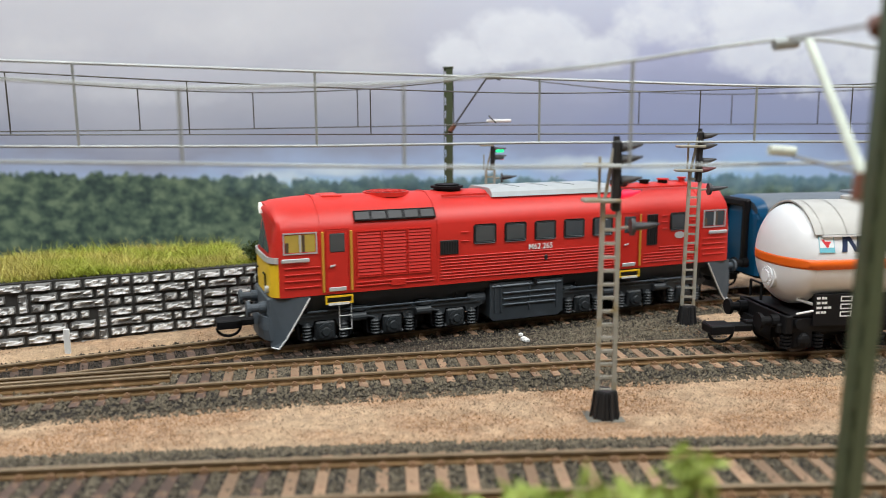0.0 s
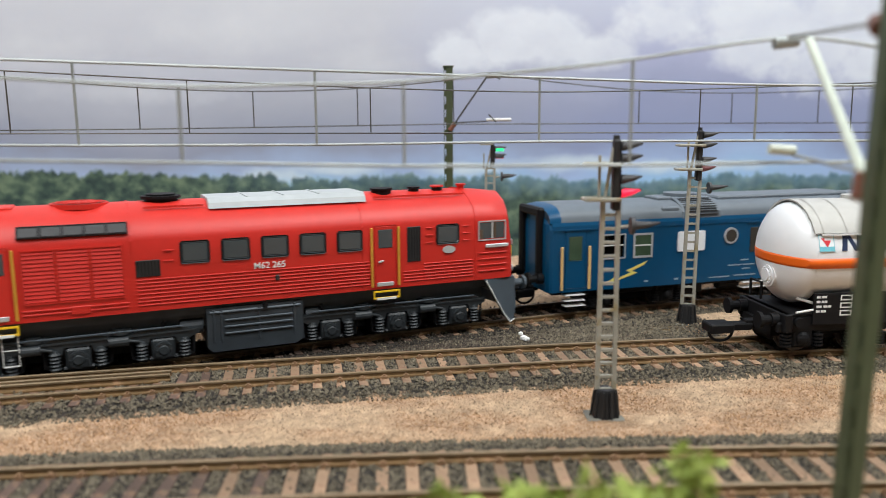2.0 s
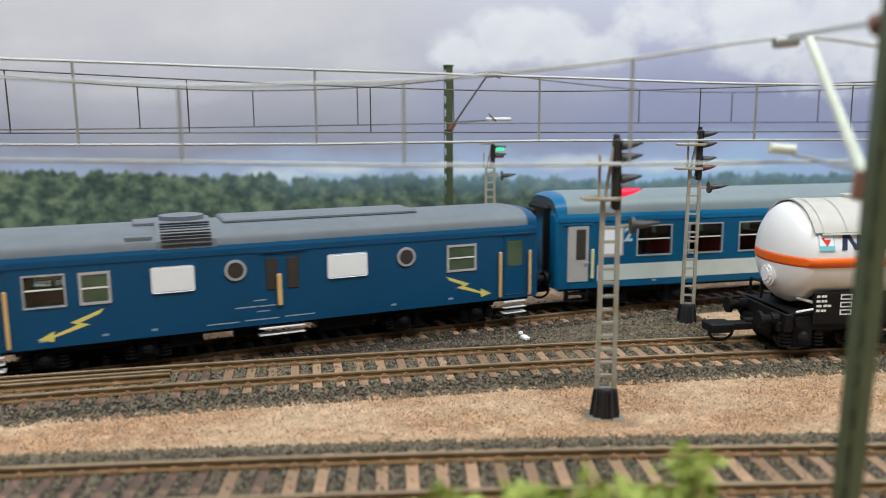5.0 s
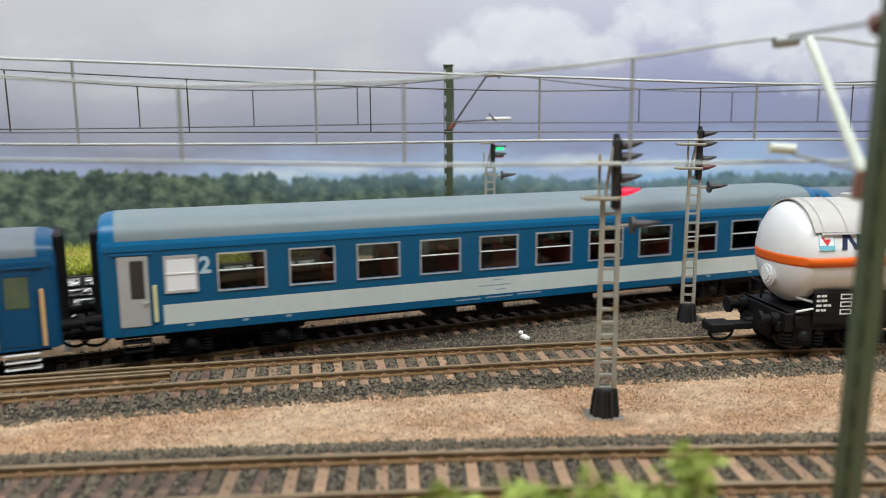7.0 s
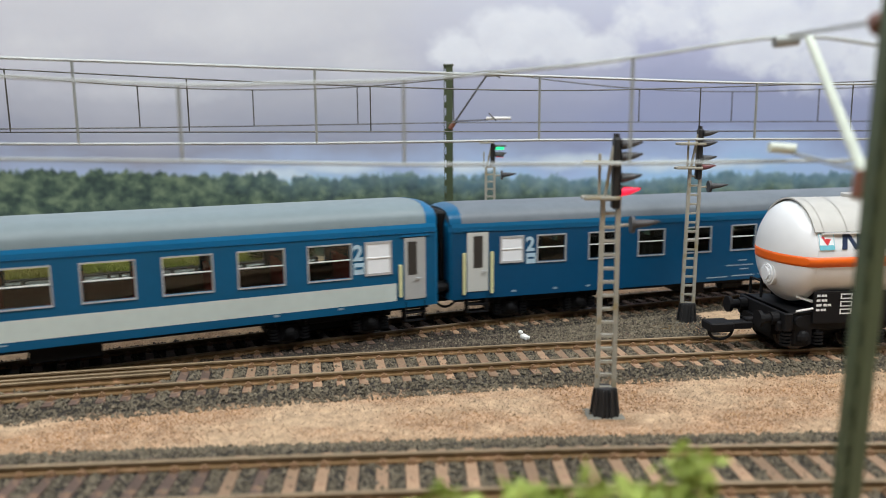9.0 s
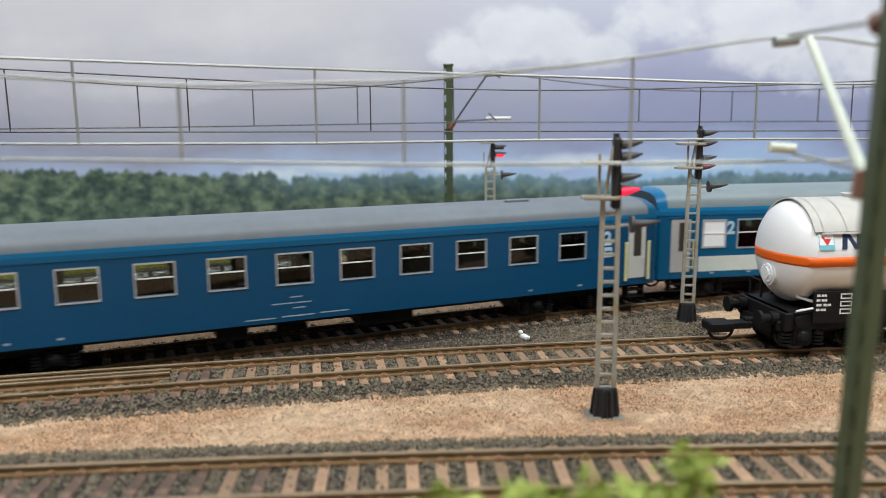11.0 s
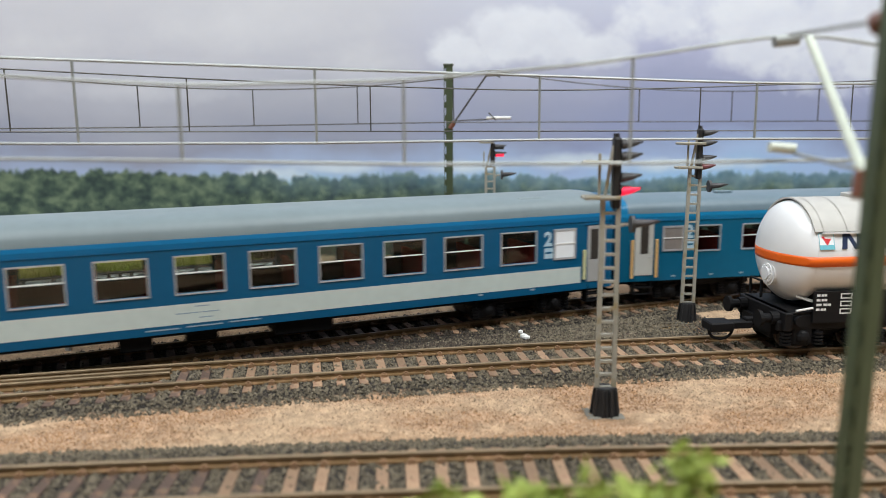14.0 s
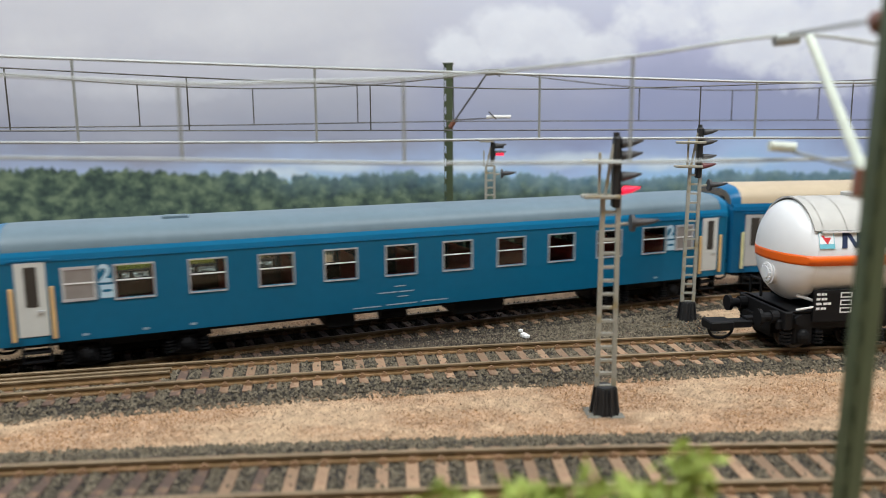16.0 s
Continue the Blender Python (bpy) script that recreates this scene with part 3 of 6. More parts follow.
def wheelsets(frame_part, x, axles, r):
    sets = []
    for a in axles:
        wb = bmesh.new()
        for s in (-1, 1):
            rod(wb, (0, s * 6.9, 0), (0, s * 9.4, 0), r, seg=28)
            rod(wb, (0, s * 6.6, 0), (0, s * 7.2, 0), r + 0.7, seg=28)
            for k in range(6):
                an = k * math.pi / 3
                rod(wb, (r * 0.6 * math.cos(an), s * 9.3, r * 0.6 * math.sin(an)), (r * 0.6 * math.cos(an), s * 9.7, r * 0.6 * math.sin(an)), 0.7, seg=6)
        rod(wb, (0, -10, 0), (0, 10, 0), 1.2, seg=8)
        w = part("wheelset", wb, WHEEL, frame_part, "dark steel wheelset")
        w.location = ((x + a) * MM, 0, r * MM)
        sets.append((w, (x + a) * MM, r * MM))
    return sets


def loco_bogie(parent, x, axles, r, material, width):
    """A three-axle bogie: arched side frames, bolted axle boxes, coil springs, brake gear."""
    gear = bmesh.new()
    box(gear, x + axles[0] - 6, x + axles[-1] + 6, -width / 2 + 2, width / 2 - 2, 8, 11)
    box(gear, x + axles[0] - 8, x + axles[-1] + 8, -5.8, 5.8, 2.4, 8.4, bevel=0.5)
    frame_part = part("bogie", gear, material, parent, "dark grey cast bogie")
    frame_part.location.z = -DROP
    for s in (-1, 1):
        y = s * width / 2
        low, top = [(x + axles[0] - 11, 9.4)], []
        for i, a in enumerate(axles):
            c = x + a
            low += [(c - 8.6, 8.4), (c - 5.4, 6.4), (c - 4.4, 7.0), (c - 3.8, 9.0), (c + 3.8, 9.0), (c + 4.4, 7.0), (c + 5.4, 6.4), (c + 8.6, 8.4)]
            top += [(c - 9.4, 10.8), (c - 6.8, 11.7), (c + 6.8, 11.7), (c + 9.4, 10.8)]
        outline = low + [(x + axles[-1] + 11, 9.4)] + [(x + axles[-1] + 11, 11.0)] + top[::-1] + [(x + axles[0] - 11, 11.0)]
        part("side_frame", plate(outline, y - 1.0, y + 1.0), material, frame_part)
        part("frame_lip", boxes((x + axles[0] - 10, x + axles[-1] + 10, y + s * 1.0 - 0.35, y + s * 1.0 + 0.35, 10.2, 10.7)), material, frame_part)
        for a in axles:
            c = x + a
            ab = boxes((c - 3.5, c + 3.5, y - 1.4, y + 1.6, 2.0, 8.6), (c - 4.6, c + 4.6, y - 1.0, y + 1.0, 1.6, 3.0), bevel=0.6)
            yo = y + s * 1.5
            rod(ab, (c, yo, 5.2), (c, yo + s * 1.0, 5.2), 2.7, seg=16)
            rod(ab, (c, yo + s * 0.9, 5.2), (c, yo + s * 1.5, 5.2), 1.7, 1.3, seg=16)
            for k in range(6):
                an = math.pi * k / 3
                rod(ab, (c + 2.1 * math.cos(an), yo + s * 0.9, 5.2 + 2.1 * math.sin(an)), (c + 2.1 * math.cos(an), yo + s * 1.3, 5.2 + 2.1 * math.sin(an)), 0.35, seg=6)
            part("axle_box", ab, material, frame_part, "grey bolted axle box")
            for d in (-6.4, 6.4):
                coil = [(0.9, 2.0)] + [(1.75 if k % 2 else 1.2, 2.2 + 0.55 * k) for k in range(11)] + [(0.9, 8.4)]
                sp = loft([[(c + d + q * math.cos(math.pi * i / 6), y + s * 0.8 + q * math.sin(math.pi * i / 6), z) for i in range(12)] for q, z in coil])
                part("spring", sp, material, frame_part)
            part("brake_hanger", rods(((c - 9.6, y + s * 0.2, 10.4), (c - 9.0, y + s * 0.2, 3.0), 0.5), ((c + 9.6, y + s * 0.2, 10.4), (c + 9.0, y + s * 0.2, 3.0), 0.5), ((c - 9.0, y + s * 0.2, 3.0), (c - 5.0, y + s * 0.2, 1.6), 0.4), ((c + 9.0, y + s * 0.2, 3.0), (c + 5.0, y + s * 0.2, 1.6), 0.4), seg=6), BLACK, frame_part)
            part("brake_shoe", boxes((c - 9.4, c - 7.6, s * 8.6 - 1.4, s * 8.6 + 1.4, 2.6, 7.6), (c + 7.6, c + 9.4, s * 8.6 - 1.4, s * 8.6 + 1.4, 2.6, 7.6), bevel=0.3), BLACK, frame_part)
        for a, b in zip(axles, axles[1:]):
            c = x + (a + b) / 2
            part("damper_cap", rods(((c, y - s * 1.4, 11.2), (c, y - s * 1.4, 12.3), 3.4), ((c, y - s * 1.4, 12.3), (c, y - s * 1.4, 12.8), 2.4), seg=18), material, frame_part, "round grey damper cap")
            part("brake_cylinder", rods(((c - 3.6, y + s * 1.6, 9.2), (c + 2.2, y + s * 1.6, 9.2), 1.5), ((c + 2.2, y + s * 1.6, 9.2), (c + 5.4, y + s * 1.3, 8.4), 0.45), seg=12), material, frame_part)
        part("pipe", rods(((x + axles[0] - 6, y + s * 1.4, 12.2), (x + axles[-1] + 6, y + s * 1.4, 12.2), 0.3), seg=6), PLOW_GREY, frame_part)
    return wheelsets(frame_part, x, axles, r)


WHEEL = mat("wheel_steel", (0.07, 0.06, 0.055), 0.4, metal=0.5, vary=0.2)
WHEELS = {}


def buffers(parent, x, d, z=11.5, material=BLACK):
    for y in (-10, 10):
        bm = rods(((x, y, z), (x + d * 5.5, y, z), 1.5), ((x + d * 5.5, y, z), (x + d * 6.6, y, z), 2.7), ((x, y, z), (x + d * 2.5, y, z), 2.1), seg=14)
        part("buffer", bm, material, parent)


def coupler(parent, x, d, z=6.5):
    bm = boxes((min(x, x + d * 10), max(x, x + d * 10), -2, 2, z - 1.2, z + 1.2), (min(x + d * 7, x + d * 15), max(x + d * 7, x + d * 15), -3.6, 3.6, z - 1.6, z + 1.4), bevel=0.4)
    for k in range(8):
        a, b = math.pi * k / 8, math.pi * (k + 1) / 8
        cx = x + d * 11
        rod(bm, (cx - 4 * math.cos(a), -2.2, z - 1 - 3.2 * math.sin(a)), (cx - 4 * math.cos(b), -2.2, z - 1 - 3.2 * math.sin(b)), 0.5, seg=6)
    part("coupler", bm, BLACK, parent)


def loco_ring(x, hw, top, ridge, low=15.2):
    """A section of the body: side, cant rail, arched roof."""
    pts = [(-hw, low), (-hw, 21), (-hw, 30), (-hw, 37.2), (-hw + 0.5, 38.8), (-hw * 0.86, top - 4.6), (-hw * 0.62, top - 1.6), (-hw * 0.3, ridge - 0.3), (0, ridge)]
    return [(x, y, z) for y, z in pts + [(-y, z) for y, z in pts[-2::-1]]]


def locomotive():
    t = thing("diesel_locomotive", "red diesel locomotive with yellow nose and dark grey underframe, on rails", "locomotive")
    rings = []
    for x, hw, top, ridge in ((-3.4, 12.6, 43.6, 44.2), (-2.9, 14.4, 44.3, 44.8), (-1.6, 16.2, 45.2, 45.7), (0.4, 17.0, 46.0, 46.6), (8, 17, 46.6, 47.4), (14, 17, 46.8, 47.7),
                              (93, 17, 46.8, 47.9), (172, 17, 46.8, 47.7), (178, 17, 46.6, 47.4), (184.6, 17.0, 46.0, 46.6), (186.6, 16.2, 45.2, 45.7), (187.9, 14.4, 44.3, 44.8), (188.4, 12.6, 43.6, 44.2)):
        ring = loco_ring(x, hw, top, ridge)
        lean = 1 if x < 90 else -1
        if x < 1 or x > 184:
            # the windscreens rake back and the brow overhangs
            k = max(0, (0.4 - x) / 4.4) if x < 90 else max(0, (x - 184.6) / 4.4)
            ring = [(px + lean * k * (0.24 * max(0, min(pz, 38.8) - 27) - 0.55 * max(0, pz - 38.8)), py, pz) for px, py, pz in ring]
        rings.append(ring)
    body = part("body", loft(rings), RED, t, "bright red ribbed body", smooth=True)
    body.data.set_sharp_from_angle(angle=radians(32))
    Y = -17.0
    # brows over the windscreens with the big headlamp
    for s, x in ((1, -1.9), (-1, 187.0)):
        brow = loft([[(x - s * 0.9 + s * 1.2 * abs(y) / 6, y, 42.0 + 0.03 * y * y), (x - s * 1.3 + s * 1.2 * abs(y) / 6, y, 46.1 - 0.035 * y * y), (x + s * 16, y, 47.7 - 0.03 * y * y), (x + s * 16, y, 43.6)] for y in (-6.5, -4.5, -2.5, 0, 2.5, 4.5, 6.5)])
        part("brow", brow, RED, t)
        part("headlamp", rods(((x - s * 1.8, 0, 44.0), (x - s * 0.6, 0, 44.0), 1.9), seg=16), HEADLIGHT if s > 0 else LOCO_GLASS, t, "round headlamp")
    # nose: yellow panel, silver band, windscreens
    for s, x0 in ((1, 0.0), (-1, 185.0)):
        def wrap(z0, z1, grow, ys):
            """A strip round the nose that follows its plan."""
            def px(y):
                return float(np.interp(abs(y), [0, 9.5, 12.6, 14.4, 16.2, 17.0], [-3.6, -3.5, -3.4, -2.9, -1.6, 0.4]))
            sec = []
            for y in ys:
                x, g = px(y), grow
                n = Vector((-1.0 if abs(y) < 10 else -0.75 if abs(y) < 15.5 else -0.3, 0 if abs(y) < 10 else math.copysign(0.6 if abs(y) < 15.5 else 0.95, y)))
                a, b = (x0 + s * x, y), (x0 + s * (x + n.x * g), y + n.y * g)
                sec.append([(a[0], a[1], z0), (b[0], b[1], z0), (b[0], b[1], z1), (a[0], a[1], z1)])
            return loft(sec)
        ys = (-13.4, -11.2, -9.5, -5, 0, 5, 9.5, 11.2, 13.4) if s < 0 else (-16.6, -16, -15, -14.2, -13.4, -11.2, -9.5, -5, 0, 5, 9.5, 11.2, 13.4, 14.2, 15, 16, 16.6)
        part("nose_panel", wrap(15.4, 26.6, 0.25, ys), YELLOW, t, "yellow nose panel")
        part("silver_band", wrap(26.9, 28.8, 0.7, ys), SILVER, t, "silver band round the nose")
        a, b = x0 + s * 0.2, x0 + s * 9.6
        for y in (-17.5, 17.5):
            part("silver_band", boxes((min(a, b), max(a, b), y - 0.3, y + 0.3, 26.9, 28.3), bevel=0.25), SILVER, t)
        for y in (-5.9, 5.9):
            x = x0 - s * 3.5
            scr = boxes((-0.3, 0.3, y - 5.2, y + 5.2, -4.6, 4.6), bevel=0.3)
            bmesh.ops.transform(scr, matrix=Matrix.Translation((x + s * 1.6, 0, 34.2)) @ Matrix.Rotation(s * radians(13), 4, "Y"), verts=scr.verts)
            part("windscreen", scr, LOCO_GLASS, t, "grey windscreen")
        for y in (-11.5, 11.5):
            part("marker_lamp", rods(((x0 - s * 3.0, y, 17.6), (x0 - s * 4.6, y, 17.6), 1.3), seg=12), SILVER, t, "round marker lamp")
        for y in (-12.5, 12.5):
            part("grab_rail", rods(((x0 - s * 4.2, y * 0.8, 15.8), (x0 - s * 4.2, y * 0.8, 22.5), 0.3), ((x0 - s * 4.2, y * 0.8, 22.5), (x0 - s * 4.2, y * 0.5, 22.5), 0.3), seg=6), BLACK, t, "black grab rail")
        # plough and buffer beam
        for side in (-1, 1):
            pl = loft([[(x0 + s * 9.5, y * 1.02, 15), (x0 - s * 3.4, y * 0.9, 15), (x0 - s * 4.4, y * 0.88, 6.5), (x0 - s * 3.8, y * 0.88, -1.8), (x0 - s * 1.5, y * 0.95, -2.4), (x0 + s * 1.0, y * 0.96, 0.8)] for y in (side * 17.2, side * 15.6)])
            part("plough", pl, PLOW_GREY, t, "dark grey snow plough side with white edge")
        # the blade bows forward between the two sides
        blade = loft([[(x0 - s * (f - 0.5), y, 8.6), (x0 - s * (f + 0.1), y, 8.4), (x0 - s * (f + 0.6), y, 4.2), (x0 - s * (f + 0.2), y, 0.6), (x0 - s * (f - 0.8), y, 0.5)] for y, f in ((-15.4, 3.8), (-12.5, 5.4), (-8, 6.4), (-3, 6.8), (3, 6.8), (8, 6.4), (12.5, 5.4), (15.4, 3.8))])
        part("plough_blade", blade, PLOW_GREY, t, "dark grey bowed plough blade")
        part("buffer_beam", boxes((min(x0 - s * 4.4, x0 - s * 2), max(x0 - s * 4.4, x0 - s * 2), -15.0, 15.0, 6.0, 15), bevel=0.5), PLOW_GREY, t)
        part("white_edge", rods(((x0 + s * 9.3, -17.6, 14.6), (x0 + s * 1.1, -16.7, 1.0), 0.3), ((x0 + s * 1.1, -16.7, 1.0), (x0 - s * 1.5, -16.5, -2.2), 0.3), ((x0 - s * 1.5, -16.5, -2.2), (x0 - s * 3.8, -15.4, -1.6), 0.25), seg=6), WHITE, t)
        buffers(t, x0 - s * 4.2, -s, 11.2, PLOW_GREY)
        coupler(t, x0 - s * 5, -s, 4.6)
        part("brake_hose", rods(((x0 - s * 4.4, -6.5, 10), (x0 - s * 6.4, -6.5, 7.4), 0.45), ((x0 - s * 6.4, -6.5, 7.4), (x0 - s * 6.0, -6.5, 4.4), 0.45), seg=6), BLACK, t)
        # side cab window, door, rails
        def at(p, q):
            return (x0 + s * p, x0 + s * q) if s > 0 else (x0 + s * q, x0 + s * p)
        w = at(1.0, 12.4)
        part("cab_window", ring_frame(bmesh.new(), *w, 29.6, 36.9, 0.45, Y - 0.3, Y + 0.2), FRAME_SILVER, t, "cab side window frame")
        part("cab_interior", boxes((w[0] + 0.7, w[1] - 0.7, Y - 0.06, Y + 0.1, 30.3, 36.2)), CAB_IN if s > 0 else LOCO_GLASS, t)
        mid = (w[0] + w[1]) / 2
        part("window_post", boxes((mid - 0.35, mid + 0.35, Y - 0.3, Y, 30.3, 36.2)), SILVER, t)
        part("cab_seat", boxes((mid - 5.0, mid - 3.8, Y - 0.12, Y, 30.3, 33.6), (mid + 0.6, mid + 1.6, Y - 0.12, Y, 30.3, 36.0), bevel=0.05), SEAT_BROWN, t)
        d = at(15.2, 23.0) if s > 0 else (132.8, 140.6)
        dr = part("cab_door", boxes((d[0], d[1], Y - 0.15, Y + 0.5, 16.0, 37.3), bevel=0.3), RED, t, "red cab door")
        part("door_window", boxes((d[0] + 1.4, d[1] - 1.2, Y - 0.35, Y, 29.6, 36.0), bevel=0.2), LOCO_GLASS, dr)
        part("door_seam", ring_frame(bmesh.new(), d[0] - 0.3, d[1] + 0.3, 15.7, 37.6, 0.25, Y - 0.2, Y), RED, dr)
        part("door_handle", rods(((d[0] + 1.3, Y - 0.6, 24.8), (d[0] + 3.0, Y - 0.6, 25.2), 0.35), seg=6), SILVER, dr)
        part("kick_plate", boxes((d[0] + 0.8, d[1] - 1.0, Y - 0.5, Y, 16.2, 17.6), bevel=0.15), SILVER, dr, "silver kick plate")
        for hx in (d[0] - 1.0, d[1] + 1.0):
            part("handrail", boxes((hx - 0.45, hx + 0.45, Y - 0.7, Y - 0.1, 16.0, 36.8), bevel=0.2), GOLD, t, "ochre handrail")
        st = ring_frame(bmesh.new(), d[0] - 0.6, d[1] + 1.2, 11.8, 14.6, 0.5, Y - 0.6, Y + 0.3)
        part("step", st, YELLOW, t, "yellow step iron")
        part("step_tread", boxes((d[0] + 0.4, d[1] - 0.2, Y - 0.9, Y - 0.5, 11.5, 12.3)), WHITE, t)
    # louvred grille
    g = boxes((25.4, 53.6, Y - 0.1, Y + 0.3, 18.6, 36.6))
    part("grille_back", g, RED, t)
    for c in range(3):
        x0 = 25.9 + c * 9.2
        part("grille_frame", ring_frame(bmesh.new(), x0, x0 + 8.9, 20.3, 36.4, 0.35, Y - 0.5, Y), RED, t)
        for k in range(13):
            z = 21.0 + k * 1.17
            bm = loft([[(x, Y - 0.1, z), (x, Y - 0.42, z), (x, Y - 0.1, z + 0.95)] for x in (x0 + 0.4, x0 + 8.5)])
            part("louvre", bm, RED, t)
    # ribs along the lower side
    for i, z in enumerate((17.2, 18.3, 19.4, 20.6, 21.8, 22.9, 24.0, 25.1)):
        runs = ((56.6, 131), (151.2, 170.4)) if i > 3 else ((56.6, 131), (143.5, 170.4))
        for a, b in runs:
            if i > 5 and a > 140:
                continue
            part("rib", boxes((a, b, Y - 0.3, Y + 0.2, z - 0.22, z + 0.22), bevel=0.14), RED, t)
    for z in (18.4, 20.6, 22.8, 25.0):
        part("rib", boxes((1.2, 13.2, Y - 0.4, Y + 0.2, z - 0.25, z + 0.25), bevel=0.12), RED, t)
    for z in (18.4, 20.6, 22.8, 25.0):
        part("rib", boxes((172.8, 184.2, Y - 0.4, Y + 0.2, z - 0.25, z + 0.25), bevel=0.12), RED, t)
    for z in (30.4, 33.0, 35.6):
        for a in (152.0, 166.4):
            part("rib", boxes((a, a + 2.6, Y - 0.4, Y + 0.2, z - 0.2, z + 0.2), bevel=0.1), RED, t)
    for z in (30.6, 33.8):
        part("rib", boxes((64.6, 67.6, Y - 0.4, Y + 0.2, z - 0.2, z + 0.2), bevel=0.1), RED, t)
    part("hatch_cover", boxes((38.0, 43.4, Y - 0.5, Y + 0.2, 16.4, 18.9), bevel=0.2), RED, t)
    for z in (17.3, 18.5):
        part("rib", boxes((25.4, 54, Y - 0.4, Y + 0.2, z - 0.22, z + 0.22), bevel=0.1), RED, t)
    # body seams
    for x in (13.6, 55.6, 128.8, 171.6):
        bm = loft([[(x - 0.25 + dx, y * 1.012, z + (0.2 if z > 40 else 0)) for _, y, z in loco_ring(0, 17, 46.8, 47.9)] for dx in (0, 0.5)])
        part("seam", bm, RED, t, smooth=False)
    # side windows, dark grilles, number, badge
    for x in (69.5, 81.9, 94.4, 106.9, 119.6):
        w = part("side_window", boxes((x, x + 9.0, Y - 0.25, Y + 0.2, 29.2, 36.4), bevel=0.6), GRILLE_BLACK, t, "grey side window")
        part("pane", boxes((x + 0.6, x + 8.4, Y - 0.36, Y, 29.8, 35.8), bevel=0.4), LOCO_GLASS, w)
    w = part("side_window", boxes((155.9, 164.9, Y - 0.25, Y + 0.2, 29.4, 36.6), bevel=0.6), GRILLE_BLACK, t)
    part("pane", boxes((156.5, 164.3, Y - 0.36, Y, 30.0, 36.0), bevel=0.4), LOCO_GLASS, w)
    for a, b, z0, z1 in ((56.5, 63.6, 26.0, 31.2), (144.9, 150.0, 24.0, 36.4)):
        v = part("side_vent", boxes((a, b, Y - 0.3, Y + 0.2, z0, z1), bevel=0.15), GRILLE_BLACK, t, "black side vent")
        for k in range(int(b - a)):
            part("slat", boxes((a + 0.5 + k, a + 0.75 + k, Y - 0.45, Y - 0.25, z0 + 0.3, z1 - 0.3)), BLACK, v)
    part("filler_cap", boxes((98.6, 100.0, Y - 0.6, Y, 21.4, 23.4), bevel=0.3), GRILLE_BLACK, t)
    writing("running_number", "M62 265", 2.9, 91.8, Y - 0.3, 25.9, WHITE, t, "white running number")
    bd = bmesh.new()
    rod(bd, (160.9, Y - 0.4, 27.4), (160.9, Y, 27.4), 1.0, seg=20)
    bmesh.ops.scale(bd, vec=(2.5, 1, 1.35), space=Matrix.Translation((-160.9, 0, -27.4)), verts=bd.verts)
    part("maker_badge", bd, SILVER, t, "oval silver badge")
    # sloping roof grille, roof fans, grey roof hatch, exhausts
    rg = boxes((25.4, 55.0, -0.35, 0.35, -2.0, 2.0), bevel=0.1)
    tilt = Matrix.Translation((0, -15.75, 41.3)) @ Matrix.Rotation(radians(-33), 4, "X")
    bmesh.ops.transform(rg, matrix=tilt, verts=rg.verts)
    rgp = part("roof_grille", rg, GRILLE_BLACK, t, "black sloping roof grille")
    for k in range(5):
        x = 25.4 + 5.92 * (k + 0.5)
        b = ring_frame(bmesh.new(), x - 2.8, x + 2.8, -1.8, 1.8, 0.25, -0.6, 0.0)
        bmesh.ops.transform(b, matrix=tilt, verts=b.verts)
        part("grille_panel", b, BLACK, rgp)
    fan = part("fan_ring", rods(((42, 0, 46.6), (42, 0, 48.15), 8.4), seg=40), RED, t)
    part("fan_mesh", rods(((42, 0, 48.1), (42, 0, 48.22), 7.4), seg=40), GRILLE_BLACK, fan, "dark fan mesh")
    for k in range(6):
        an = math.pi * k / 6
        part("fan_spoke", rods(((42 - 7.6 * math.cos(an), -7.6 * math.sin(an), 48.25), (42 + 7.6 * math.cos(an), 7.6 * math.sin(an), 48.25), 0.22), seg=6), RED, fan)
    for k in range(3):
        part("fan_hoop", loft([[(42 + (r0 + dr) * math.cos(2 * math.pi * i / 32), (r0 + dr) * math.sin(2 * math.pi * i / 32), z) for i in range(32)] for r0, dr, z in ((2 + 2.2 * k, 0, 48.2), (2 + 2.2 * k, 0, 48.45), (2 + 2.2 * k, 0.35, 48.45), (2 + 2.2 * k, 0.35, 48.2))], cap=False), RED, fan)
    part("roof_fan", rods(((66, 0, 47.4), (66, 0, 48.6), 5.2), ((66, 0, 48.6), (66, 0, 49.4), 6.2), ((66, 0, 49.4), (66, 0, 50.0), 4.6), seg=28), BLACK, t, "black round roof fan")
    hatch = loft([[(x, y, z) for y, z in ((-11.5, 45.4), (-10.6, 47.2), (-8.4, 48.6), (8.4, 48.6), (10.6, 47.2), (11.5, 45.4))] for x in (79.5, 83, 128.5, 132)])
    h = part("roof_hatch", hatch, VENT_GREY, t, "grey roof hatch")
    for x in (92, 104, 116):
        part("hatch_rib", boxes((x - 0.3, x + 0.3, -8.6, 8.6, 48.4, 48.9)), VENT_GREY, h)
    for x, r, hh in ((140.5, 3.6, 48.9), (153, 1.9, 48.9), (162.3, 2.0, 49.1), (172, 1.4, 49.4)):
        part("exhaust", rods(((x, -3, 46.5), (x, -3, hh), r), seg=16), BLACK if x < 170 else RED, t)
        part("exhaust_rim", rods(((x, -3, hh - 0.3), (x, -3, hh + 0.3), r + 0.5), seg=16), BLACK if x < 155 else RED, t)
    for a, b in ((60, 78), (135, 170)):
        part("roof_rib", boxes((a, b, -10, -9.4, 46.2, 46.9)), RED, t)
